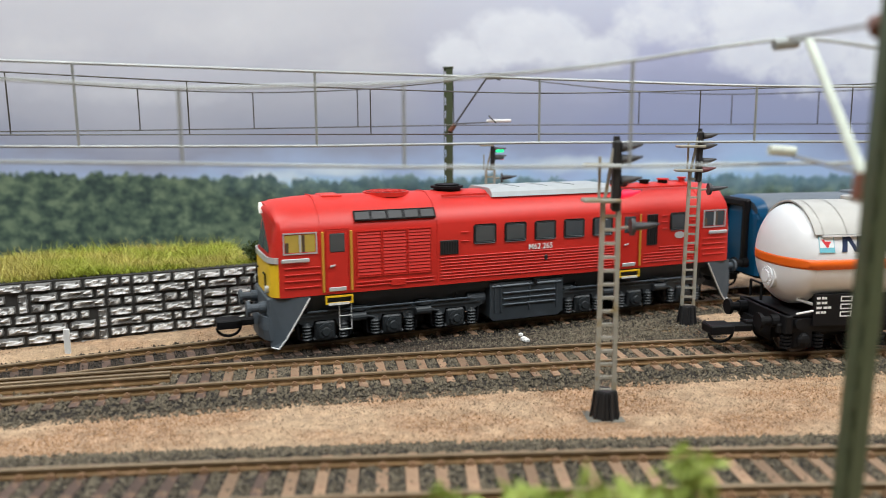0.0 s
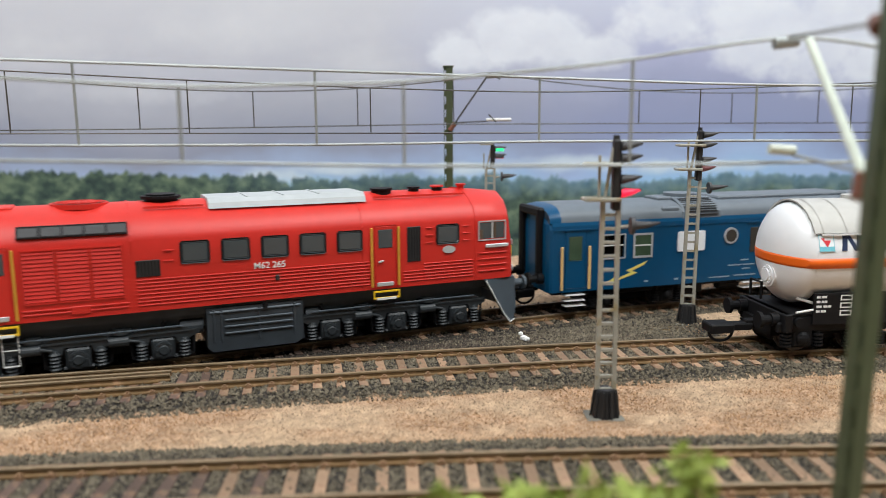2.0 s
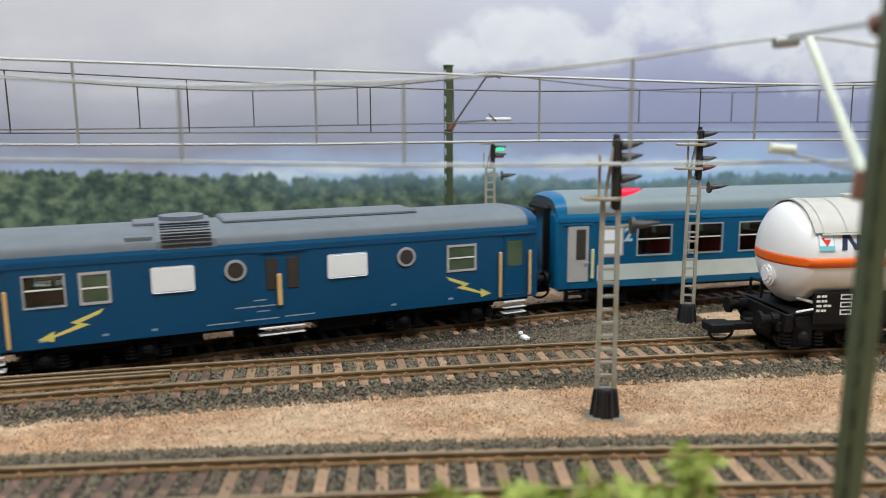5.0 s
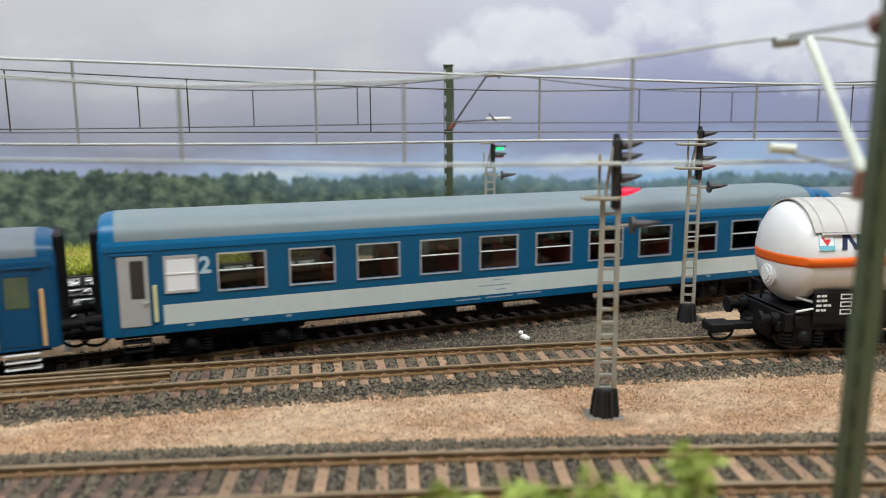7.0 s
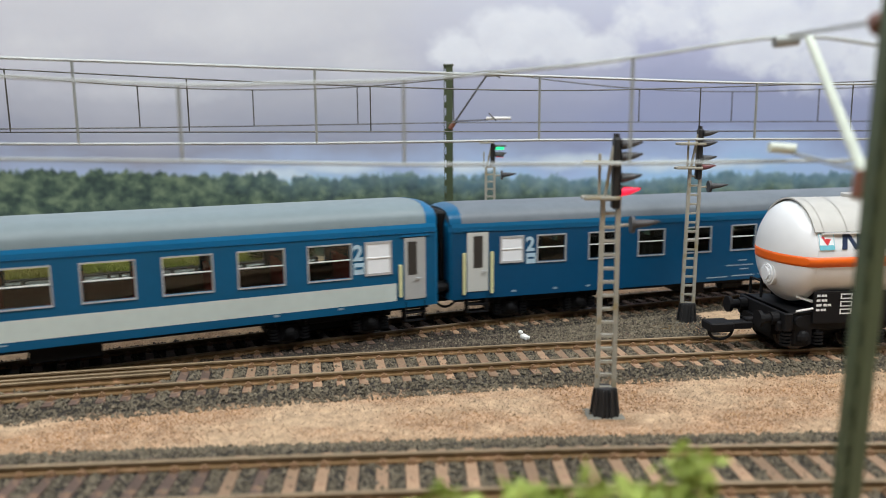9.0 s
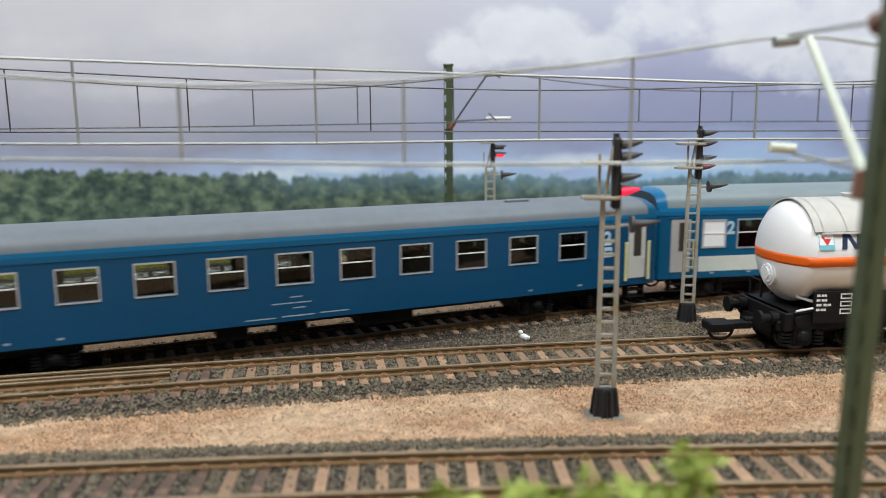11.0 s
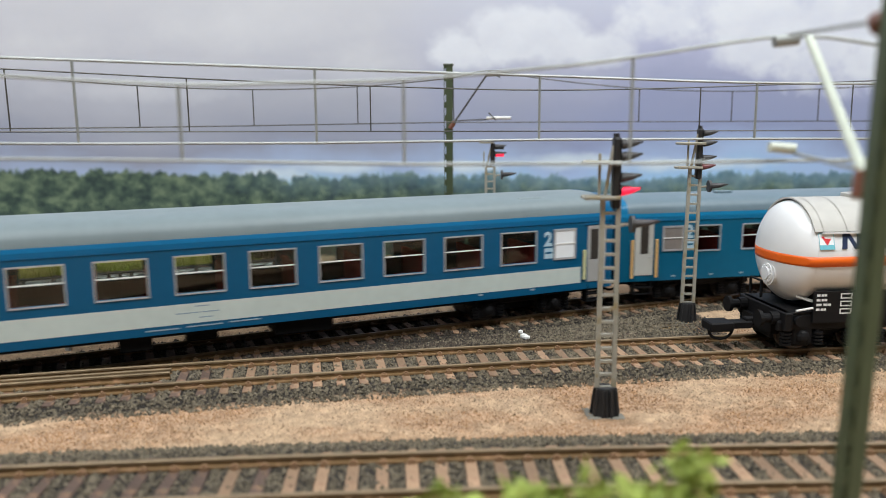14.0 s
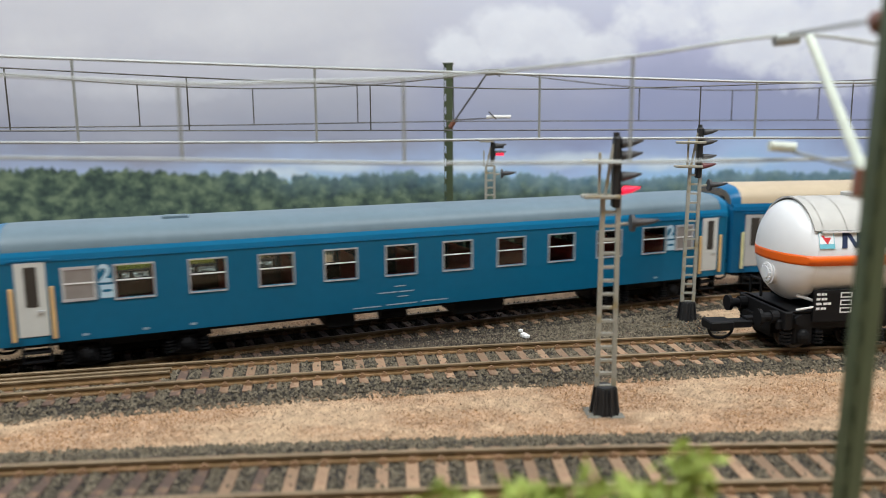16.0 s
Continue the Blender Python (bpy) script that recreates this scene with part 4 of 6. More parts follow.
    part("roof_hatch_panel", boxes((17, 24, -5.5, 5.5, 46.6, 47.95), bevel=0.3), RED, t)
    # underframe
    tank = plate(((76.5, 13.8), (107.5, 13.8), (107.5, 1.0), (105, -0.5), (78, -0.5), (76.5, 1.0)), -16.2, 16.2)
    tk = part("fuel_tank", tank, FRAME_GREY, t, "dark grey ribbed fuel tank")
    for z in (5.4, 7.6, 9.8):
        part("tank_rib", boxes((82, 104, -16.8, -16.1, z - 0.3, z + 0.3), bevel=0.15), PLOW_GREY, tk)
    for x in (78.6, 81.0, 93, 104.6):
        part("tank_strap", boxes((x - 0.35, x + 0.35, -16.6, -16.0, 2.6, 13.4), bevel=0.12), FRAME_GREY, tk)
    part("tank_top", boxes((77.2, 106.8, -16.7, -14, 12.0, 13.0), bevel=0.4), PLOW_GREY, tk)
    part("filler_pipe", rods(((95, -16.9, 12.6), (95, -16.9, 14.6), 0.8), seg=10), BLACK, tk)
    # the narrower lower box is added dark filler for the shadow above the bogies
    part("solebar", boxes((6, 179, -15.2, 15.2, 12.4, 15.3), (9, 176, -12.5, 12.5, 7.6, 12.6)), FRAME_GREY, t)
    sets = loco_bogie(t, 38.9, (-24.2, 0, 24.2), 6.0, BOGIE_GREY, 28) + loco_bogie(t, 141.4, (-24.2, 0, 24.2), 6.0, BOGIE_GREY, 28)
    part("bogie_step", rods(((19.4, -16.9, 7.4), (23.6, -16.9, 7.4), 0.16), ((19.4, -16.9, 2.6), (23.6, -16.9, 2.6), 0.2), ((19.4, -16.9, 2.6), (19.4, -16.9, 12.6), 0.13), ((23.6, -16.9, 2.6), (23.6, -16.9, 12.6), 0.13), seg=6), WHITE, t)
    part("sand_pipe", rods(((8, -14.5, 11), (11, -13.5, 4), 0.6), ((64, -14.5, 11), (61, -13.5, 4), 0.6), ((114, -14.5, 11), (117, -13.5, 4), 0.6), seg=6), BLACK, t)
    for a, b in ((68.5, 75.5), (109, 115)):
        part("air_tank", rods(((a, -12, 8), (b, -12, 8), 2.6), seg=14), FRAME_GREY, t)
    WHEELS[t] = sets
    return t


def coach(name, label, length, paint, upper, roof, windows, lit, doors, door_mat, rail_mat, stripe=None, digits=(), win=(15.0, 19.0, 31.2), roof_z=46.0, cant=36.2, low=6.9, seat=SEAT_RED, group="coaches of the passing train", lit_mat=BLIND):
    """A carriage with see-through windows. windows: left edges of the clear ones; lit: frosted ones as (x0, x1); doors: (x0, x1)."""
    t = thing(name, label, "train coach", group)
    H = 16.2
    x0, x1 = 2.2, length
    ww, wz0, wz1 = win
    # both sides as strips with real openings
    holes = sorted([(x, x + ww) for x in windows])
    xs = sorted({x0 + 1.5, x1 - 1.5, *[v for h in holes for v in h]})
    zs = [low, wz0, wz1, cant - 2.6]
    for side in (-1, 1):
        bm = bmesh.new()
        grid = {(i, j): bm.verts.new((x, side * H, z)) for i, x in enumerate(xs) for j, z in enumerate(zs)}
        faces = []
        for i in range(len(xs) - 1):
            for j in range(3):
                if j == 1 and any(abs(xs[i] - h[0]) < 1e-6 for h in holes):
                    continue
                faces.append(bm.faces.new((grid[i, j], grid[i + 1, j], grid[i + 1, j + 1], grid[i, j + 1])))
        out = bmesh.ops.extrude_face_region(bm, geom=faces)
        bmesh.ops.translate(bm, vec=(0, -side * 1.0, 0), verts=[g for g in out["geom"] if isinstance(g, bmesh.types.BMVert)])
        part("side_wall", bm, paint, t)
    # ends with rounded corners and rubber gangways
    for e, s in ((x0, 1), (x1, -1)):
        sec = []
        for z in (low, 20, cant - 2.6, cant - 0.6, cant + 2.6, cant + 5.2):
            k = 0 if z <= cant else (z - cant) / 5.2
            w = H if z < cant - 1 else H - 0.9 if z < cant else H - 2.5 - 6.5 * k * k
            back = 3.2 * k * k
            sec.append([(e + s * (1.6 + back), -w, z), (e + s * (0.5 + back), -w + 0.8, z), (e + s * back, -w + 3, z), (e + s * back, w - 3, z), (e + s * (0.5 + back), w - 0.8, z), (e + s * (1.6 + back), w, z), (e + s * (5 + back), w - 1.2, z), (e + s * (5 + back), -w + 1.2, z)])
        part("end_wall", loft(sec), upper, t, smooth=False)
        g = bmesh.new()
        a, b = (e - s * 2.2, e + s * 1)
        for y in (-8.5, 8.5):
            box(g, min(a, b), max(a, b), y - 1.6, y + 1.6, 11, 38, bevel=0.8)
        box(g, min(a, b), max(a, b), -10.1, 10.1, 36, 39.4, bevel=0.8)
        part("gangway", g, BLACK, t, "black rubber gangway")
        buffers(t, e, -s, 11.5)
        coupler(t, e + s * 2, -s, 6.0)
    # upper band, where a paler paint stands for light on the curve, and roof
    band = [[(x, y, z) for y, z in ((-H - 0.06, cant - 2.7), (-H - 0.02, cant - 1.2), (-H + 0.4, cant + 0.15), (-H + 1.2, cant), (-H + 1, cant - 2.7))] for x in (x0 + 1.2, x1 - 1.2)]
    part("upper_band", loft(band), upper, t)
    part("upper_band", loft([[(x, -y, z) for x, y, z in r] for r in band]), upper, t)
    prof = []
    for i in range(13):
        a = math.pi * i / 12
        c, sn = math.cos(a), math.sin(a)
        prof.append((-(H - 0.35) * math.copysign(abs(c) ** 0.62, c), cant + (roof_z - cant) * sn ** 0.85))
    secs = []
    for x, k in ((x0 + 0.6, 0.90), (x0 + 2.0, 0.955), (x0 + 5, 0.99), (x0 + 9, 1), (x1 - 9, 1), (x1 - 5, 0.99), (x1 - 2.0, 0.955), (x1 - 0.6, 0.90)):
        secs.append([(x, y * (0.5 + 0.5 * k), cant - 0.2 + (z - cant) * (1 - (1 - k) * 2.2)) for y, z in prof])
    rf = part("roof", loft(secs), roof, t, smooth=True)
    rf.data.set_sharp_from_angle(angle=radians(40))
    for cut in (secs[:3], secs[-3:]):
        cap = part("roof_end", loft([[(x, y * 1.006, cant - 0.2 + (z - cant + 0.2) * 1.02) for x, y, z in r] for r in cut]), upper, t, "blue roof end", smooth=True)
        cap.data.set_sharp_from_angle(angle=radians(40))
    part("cant_rail", boxes((x0 + 1.4, x1 - 1.4, -H - 0.22, -H, cant - 3.0, cant - 2.75)), upper, t)
    # windows
    for x in windows:
        w = part("window", ring_frame(bmesh.new(), x - 0.5, x + ww + 0.5, wz0 - 0.5, wz1 + 0.5, 0.46, -H - 0.3, -H + 0.9), FRAME_SILVER, t, "silver window frame with a bar")
        zb = wz0 + (wz1 - wz0) * 0.55
        part("bar", boxes((x + 0.3, x + ww - 0.3, -H - 0.22, -H + 0.4, zb - 0.17, zb + 0.17)), WHITE, w)
        pn = part("pane", boxes((x + 0.2, x + ww - 0.2, -H + 0.35, -H + 0.5, wz0 + 0.2, wz1 - 0.2)), PANE, w)
        pn.visible_shadow = False
    for a, b in lit:
        w = part("frosted_window", boxes((a, b, -H - 0.2, -H + 0.2, wz0 + 0.6, wz1), bevel=0.3), lit_mat, t, "frosted window")
        part("frame", ring_frame(bmesh.new(), a - 0.5, b + 0.5, wz0 + 0.1, wz1 + 0.5, 0.8, -H - 0.35, -H + 0.1), FRAME_SILVER, w)
        zb = (wz0 + wz1) / 2 + 0.5
        part("bar", boxes((a, b, -H - 0.4, -H, zb - 0.2, zb + 0.2)), WHITE, w)
    for i, (a, b) in enumerate(doors):
        d = part("door", boxes((a, b, -H - 0.25, -H + 0.3, 9.6, 31.9), bevel=0.2), door_mat, t, "pale entrance door")
        m0, m1 = ((a + 3.4, b - 1.2) if i == 0 else (a + 1.2, b - 3.4)) if stripe else (a + 2.4, b - 2.2)
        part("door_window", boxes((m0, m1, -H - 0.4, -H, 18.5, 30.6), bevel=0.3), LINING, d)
        part("door_handle", rods(((m1 - 0.5, -H - 0.9, 17.4), (m1 + 1.2, -H - 0.9, 17.4), 0.25), seg=6), FRAME_SILVER, d)
        sides = [b + 1.6] if (stripe and i == 0) else [a - 1.6] if stripe else [a - 1.2, b + 1.3]
        for hx in sides:
            part("handrail", boxes((hx - 0.6, hx + 0.6, -H - 0.9, -H - 0.1, 8.6 if not stripe else 10.8, 24.5 if not stripe else 22.6), bevel=0.2), rail_mat, t, "pale yellow handrail")
        part("steps", boxes((a, b, -H - 0.2, -H + 4, 4.4, 4.9), (a, b, -H - 0.2, -H + 4, 1.6, 2.1), (a + 0.2, a + 0.7, -H, -H + 3.5, 1.6, 9), (b - 0.7, b - 0.2, -H, -H + 3.5, 1.6, 9)), BLACK, t, "black entrance steps")
        part("door_cap", boxes((a - 1.5, b + 1.5, -H - 0.45, -H, 32.3, 32.8)), upper, t)
    if stripe:
        a, b = stripe
        part("stripe", boxes((a, b, -H - 0.06, -H, 9.6, 16.0)), CREAM, t, "cream side stripe")
    for i, (x, z) in enumerate(digits):
        num = writing("class_number", "2", 7.4, x, -H - 0.1, z, mat_digit, t, "pale blue class number 2", 0.035)
        num.scale = (0.95, 1, 1)
        if stripe and i == 0:
            continue
        part("class_mark", boxes((x + 0.2, x + 4.0, -H - 0.1, -H, z - 5.0, z - 1.0)), mat_digit, t)
        part("class_mark_gap", boxes((x + 0.8, x + 3.4, -H - 0.16, -H, z - 3.2, z - 2.4)), paint, t)
    # small lettering as bars, low on the side
    c = length * 0.47
    for a, b, z in ((c - 9, c - 2, 13.0), (c - 1.5, c + 4, 13.0), (c - 3, c + 1, 15.0), (c - 2, c + 2, 11.3), (c - 18, c - 8, 8.4), (c - 6, c + 5, 8.6), (c + 7, c + 17, 8.8)):
        part("lettering", boxes((a, b, -H - 0.1, -H, z - 0.2, z + 0.2)), LETTER, t)
    for x in (27, 44, 58, length - 60, length - 38):
        part("lettering", boxes((x, x + 1.8, -H - 0.1, -H, 8.5, 9.2)), LETTER, t)
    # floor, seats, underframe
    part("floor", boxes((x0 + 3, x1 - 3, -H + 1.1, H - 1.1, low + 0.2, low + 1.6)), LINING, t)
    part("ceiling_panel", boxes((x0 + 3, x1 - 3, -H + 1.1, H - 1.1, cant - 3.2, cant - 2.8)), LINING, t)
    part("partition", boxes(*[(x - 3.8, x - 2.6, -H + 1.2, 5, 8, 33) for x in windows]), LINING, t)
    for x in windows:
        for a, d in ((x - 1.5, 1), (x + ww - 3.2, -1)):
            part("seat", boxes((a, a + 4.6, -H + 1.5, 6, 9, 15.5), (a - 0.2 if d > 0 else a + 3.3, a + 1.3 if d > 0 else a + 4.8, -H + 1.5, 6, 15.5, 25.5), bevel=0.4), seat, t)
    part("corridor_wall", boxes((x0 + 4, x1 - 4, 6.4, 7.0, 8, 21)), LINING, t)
    part("underframe", boxes((x0 + 3, x1 - 3, -13, 13, low - 1.6, low + 0.4)), BLACK, t)
    cx = (x0 + x1) / 2
    for a, b in ((cx + 12, cx + 32), (cx - 36, cx - 26)):
        part("battery_box", boxes((a, b, -13.5, 13.5, 1.6, low), bevel=0.4), BLACK, t)
    part("brake_cylinder", rods(((cx - 16, -9, 4), (cx - 6, -9, 4), 2.2), seg=12), BLACK, t)
    piv = (x0 + 40.0, x1 - 40.0)
    sets = []
    for p in piv:
        sets += bogie(t, p, (-14.5, 14.5), 5.3, BLACK, 23.5, sink=DROP)
    WHEELS[t] = sets
    return t


mat_digit = mat("pale_blue_print", (0.45, 0.62, 0.72), 0.5, vary=0.05)
LETTER = mat("pale_print", (0.28, 0.37, 0.44), 0.5, vary=0.1)


def service_coach():
    t = coach("generator_coach", "dark blue generator coach with slate roof and yellow arrows", 197.0, BLUE_DARK, BLUE_DARK, ROOF_DARK, (24.2, ), (), (), DOOR_CREAM, BEIGE, win=(10.4, 19.2, 28.2), roof_z=40.7, cant=33.8, low=6.6, seat=SEAT_BROWN)
    H = -16.2
    for a, b in ((38.6, 47.4), (158.4, 170.2)):
        w = part("window", ring_frame(bmesh.new(), a, b, 18.6, 28.5, 0.8, H - 0.3, H + 0.3), FRAME_SILVER, t, "silver window frame with a bar")
        part("pane", boxes((a + 0.7, b - 0.7, H - 0.05, H + 0.2, 19.2, 27.9)), DIM_GREEN, w)
        part("bar", boxes((a + 0.5, b - 0.5, H - 0.25, H, 23.4, 23.9)), WHITE, w)
    for a, b in ((58.8, 71.6), (114.4, 128.4)):
        part("blanked_window", boxes((a, b, H - 0.5, H, 20.2, 28.4), bevel=0.5), BLIND, t, "white blanked window")
    for x in (84.2, 142.8):
        bm = rods(((x, H - 0.5, 25.6), (x, H, 25.6), 3.4), seg=24)
        p = part("porthole", bm, FRAME_SILVER, t, "round porthole with silver rim")
        part("pane", rods(((x, H - 0.6, 25.6), (x, H, 25.6), 2.6), seg=24), LINING, p)
    for a, b in ((9.0, 17.6), (181.6, 191)):
        d = part("door", boxes((a, b, H - 0.2, H, 8, 31), bevel=0.2), BLUE_DARK, t, "blue entrance door")
        part("door_window", boxes((a + 1.3, b - 1.5, H - 0.3, H, 19, 28.6), bevel=0.3), DIM_GREEN, d)
        part("door_cap", boxes((a - 1.8, b + 2.5, H - 0.6, H, 30.8, 31.3)), BLUE_DARK, t)
        for hx in (a - 1.6, b + 1.6):
            part("handrail", boxes((hx - 0.55, hx + 0.55, H - 1.0, H - 0.1, 7.4, 24.6), bevel=0.25), BEIGE, t, "beige handrail")
        for z in (5.2, 3.0, 0.9):
            part("step", boxes((a, b, H - 0.8, H + 3, z, z + 0.32)), WHITE, t, "white edged step")
    for a in (93.8, 100.8):
        part("luggage_door", boxes((a, a + 3.8, H - 0.3, H, 18.2, 28.6), bevel=0.2), LINING, t, "narrow dark door window")
    part("handrail", boxes((97.3, 98.8, H - 1.0, H - 0.1, 12.8, 23.4), bevel=0.2), BEIGE, t)
    part("door_cap", boxes((92, 107, H - 0.6, H, 30.6, 31.1)), BLUE_DARK, t)
    for z in (5.2, 3.0):
        part("step", boxes((91, 106, H - 0.8, H + 3, z, z + 0.32)), WHITE, t)
    # lightning arrows
    for x, s in ((26.7, 1), (176.5, -1)):
        pts = [(0, 9.3), (4.6, 11.6), (4.2, 10.3), (11.0, 12.9), (9.0, 13.7), (18.4, 17.2), (17.0, 15.6), (11.6, 13.4), (14.2, 12.6), (4.4, 9.6), (4.2, 8.3)]
        part("lightning_arrow", plate([(x + s * a, z) for a, z in pts], H - 0.12, H - 0.02), PALE_YELLOW, t, "yellow lightning arrow")
    # roof gear
    v = part("roof_vent", loft([[(x, y, z) for y, z in ((-16.0, 33.6), (-15.6, 36.2), (-13, 39.2), (-8, 41.2), (8, 41.2), (13, 39.2), (15.6, 36.2), (16.0, 33.6))] for x in (61, 63, 77, 79)]), ROOF_DARK, t, "slatted roof vent")
    for k in range(8):
        f = k / 7
        y, z = -15.7 + 6.5 * f ** 1.5, 34.8 + 5.9 * f ** 0.75
        part("slat", boxes((62.5, 77.5, y - 0.6, y + 0.4, z - 0.15, z + 0.35)), GRILLE_BLACK, v)
    part("roof_ring", rods(((70, 0, 41.0), (70, 0, 42.6), 7), seg=28), ROOF_DARK, t)
    part("roof_box", boxes((52, 60, -15.0, -11, 36.4, 38.2), (55, 62, -7, 4, 40.0, 41.5), bevel=0.4), ROOF_DARK, t)
    part("roof_duct", boxes((82, 150, -9, 9, 39.6, 41.4), bevel=0.6), ROOF_DARK, t)
    return t


DIM_GREEN = mat("dim_window", (0.05, 0.085, 0.05), 0.15, vary=0.5, scale=120, coat=0.3)


def white_striped(step, count, length, door, first, start, end_lit, end_door, label):
    return coach("passenger_coach", label, length, BLUE, BLUE_LIT, ROOF_LIGHT, [start + step * k for k in range(count)], (first, end_lit), (door, end_door), DOOR_GREY, PALE,
                 stripe=(door[1] + 3.8, end_door[0] - 3.0), digits=((first[1] + 0.9, 25.3), (end_lit[0] - 4.7, 25.3)), win=(14.5, 19.4, 30.9), roof_z=44.5, cant=36.4, low=6.9)


def train():
    loco = locomotive()
    a = service_coach()
    b = white_striped(22.84, 10, 290.6, (7.4, 16.2), (21.2, 30.4), 37.2, (262.9, 271.8), (277.0, 285.2), "blue passenger coach with cream stripe and grey roof")
    # here BLUE is the lighter tone that paints light onto the upper band
    c = coach("passenger_coach", "plain dark blue passenger coach with slate roof", 277.6, BLUE_DARK, BLUE, ROOF_DARK, [37.5 + 21.53 * k for k in range(10)], ((22.6, 31.2), ), ((9.2, 17.6), (263.0, 271.4)),
              DOOR_CREAM, PALE, digits=((32.6, 24.0), (251.2, 24.0)), win=(11.2, 19.6, 29.4), roof_z=41.7, cant=35.0, low=6.9, seat=SEAT_BROWN)
    d = white_striped(22.84, 10, 295.0, (8.9, 17.7), (23.2, 33.0), 39.0, (267.4, 276.4), (282.4, 290.8), "blue passenger coach with cream stripe, grey roof and roof boxes")
    part("roof_box", boxes((214, 224, -5, -2.5, 40.8, 42.5), bevel=0.4), ROOF_DARK, c)
    for x in (30, 254):
        part("roof_box", boxes((x, x + 11, -11.4, -8.8, 41.6, 43.4), bevel=0.5), ROOF_LIGHT, d)
    e = coach("passenger_coach", "plain teal blue passenger coach with grey roof", 274.8, TEAL, TEAL_LIT, ROOF_BLUE, [37.2 + 21.53 * k for k in range(10)], ((22.9, 31.4), (247.2, 255.4)), ((10.3, 18.5), (260.6, 268.6)),
              DOOR_CREAM, BEIGE, digits=((32.6, 24.6), (242.6, 24.6)), lit_mat=DIM_WINDOW, win=(10.8, 19.2, 29.2), roof_z=41.7, cant=34.8, low=7.2)
    part("roof_box", boxes((52, 60, -5, -2.5, 40.8, 42.5), bevel=0.4), ROOF_BLUE, e)
    f = coach("passenger_coach", "blue passenger coach with tan roof", 281.0, BLUE, BLUE_LIT, ROOF_TAN, [38.6 + 22.6 * k for k in range(10)], ((23.4, 32.0), ), ((9.4, 18.0), (266.4, 274.4)), DOOR_GREY, PALE, win=(14.5, 19.4, 30.9), roof_z=44.5, cant=36.4, low=6.9)
    return (loco, 0.0, 0.044, 0.143), (a, 0.20369, 0.0422, 0.157), (b, 0.41077, 0.0425, 0.2605), (c, 0.70636, 0.042, 0.24), (d, 0.98697, 0.0425, 0.2605), (e, 1.28634, 0.042, 0.24), (f, 1.5652, 0.042, 0.239)


TRAIN = train()

# ---- tank wagon standing on the middle track ----
def tank_wagon():
    x, y, h = middle_line(0.1042)
    t = thing("tank_wagon", "white gas tank wagon with orange band, parked on rusty track", "tank wagon", m=pose(float(x), float(y), 0, 0, 0, math.degrees(float(h))))
    R, C, L, DOME = 16.2, 30.2, 150.0, 7.8
    arc = [math.pi / 2 * k / 12 for k in range(13)]
    prof = [(DOME * (1 - math.cos(a) ** 1.15), R * math.sin(a) ** 0.92) for a in arc]
    prof += [(L - px, r) for px, r in prof[::-1]]
    rings = [[(px, max(r, 0.05) * math.cos(a), C + max(r, 0.05) * math.sin(a)) for a in [2 * math.pi * i / 48 for i in range(48)]] for px, r in prof]
    tank = part("tank", loft(rings), TANK_WHITE, t, "glossy white tank with domed end", smooth=True)
    # the band lies on the skin all round
    zc, hz = -1.1, 1.55
    rs, pxs = [r for _, r in prof[:13]], [px for px, _ in prof[:13]]
    ys = [R * math.sin(math.pi / 2 * k / 14) for k in range(-14, 15)]
    sec = []
    for i, (y, px0) in enumerate([(-R, L - DOME)] + [(y, None) for y in ys] + [(R, L - DOME)]):
        ring = []
        for dz, g in ((-hz, -0.3), (-hz, 0.1), (-hz * 0.5, 0.1), (0, 0.1), (hz * 0.5, 0.1), (hz, 0.1), (hz, -0.3)):
            z = zc + dz
            across = y * math.sqrt(R * R - z * z) / R
            f = abs(y) / R
            px = float(np.interp(math.hypot(across, z), rs, pxs)) - g * math.sqrt(1 - f * f) if px0 is None else px0
            ring.append((px, across + math.copysign(g, y) * f, C + z))
        sec.append(ring)
    part("orange_band", loft(sec), ORANGE, t, "orange band", smooth=True)
    part("weld_seam", loft([[(DOME + dx, (R + 0.1) * math.cos(a), C + (R + 0.1) * math.sin(a)) for a in [2 * math.pi * i / 48 for i in range(48)]] for dx in (0, 0.35)], cap=False), TANK_WHITE, t)
    shade = loft([[(px, r * math.cos(a), C + r * math.sin(a)) for r, n in ((R + 1.0, 1), (R + 0.5, -1)) for a in [radians(90 + n * (k * 124 / 20 - 62)) for k in range(21)]] for px in (DOME - 1.0, L - DOME + 1.0)])
    sh = part("sunshade", shade, TANK_ROOF, t, "grey curved sunshade", smooth=True)
    sh.data.set_sharp_from_angle(angle=radians(35))
    for px in (9.4, 17, 26, 36, 48, 60):
        part("rib", loft([[(px + dx, (R + 1.2) * math.cos(a), C + (R + 1.2) * math.sin(a)) for a in [radians(28 + k * 124 / 20) for k in range(21)]] for dx in (0, 0.5)], cap=False), TANK_ROOF, sh)
    part("shade_edge", boxes((9, L - 9, -R * 0.92 - 0.7, -R * 0.92 + 0.2, C + 7.4, C + 7.9)), TANK_WHITE, t)
    part("dome", rods(((30, 0, C + R), (30, 0, C + R + 2), 5), seg=24), TANK_ROOF, t)
    # manhole on the domed end
    mh = bmesh.new()
    for r, d in ((4.0, 0.5), (3.2, 1.0), (2.0, 1.5)):
        rod(mh, (2.6, -1.0, C - 7.0), (0.9 - d, -1.0, C - 7.0), r, seg=24)
    for k in range(12):
        a = 2 * math.pi * k / 12
        ball(mh, (-0.1, -1.0 + 2.6 * math.cos(a), C - 7.0 + 2.6 * math.sin(a)), 0.35, seg=6)
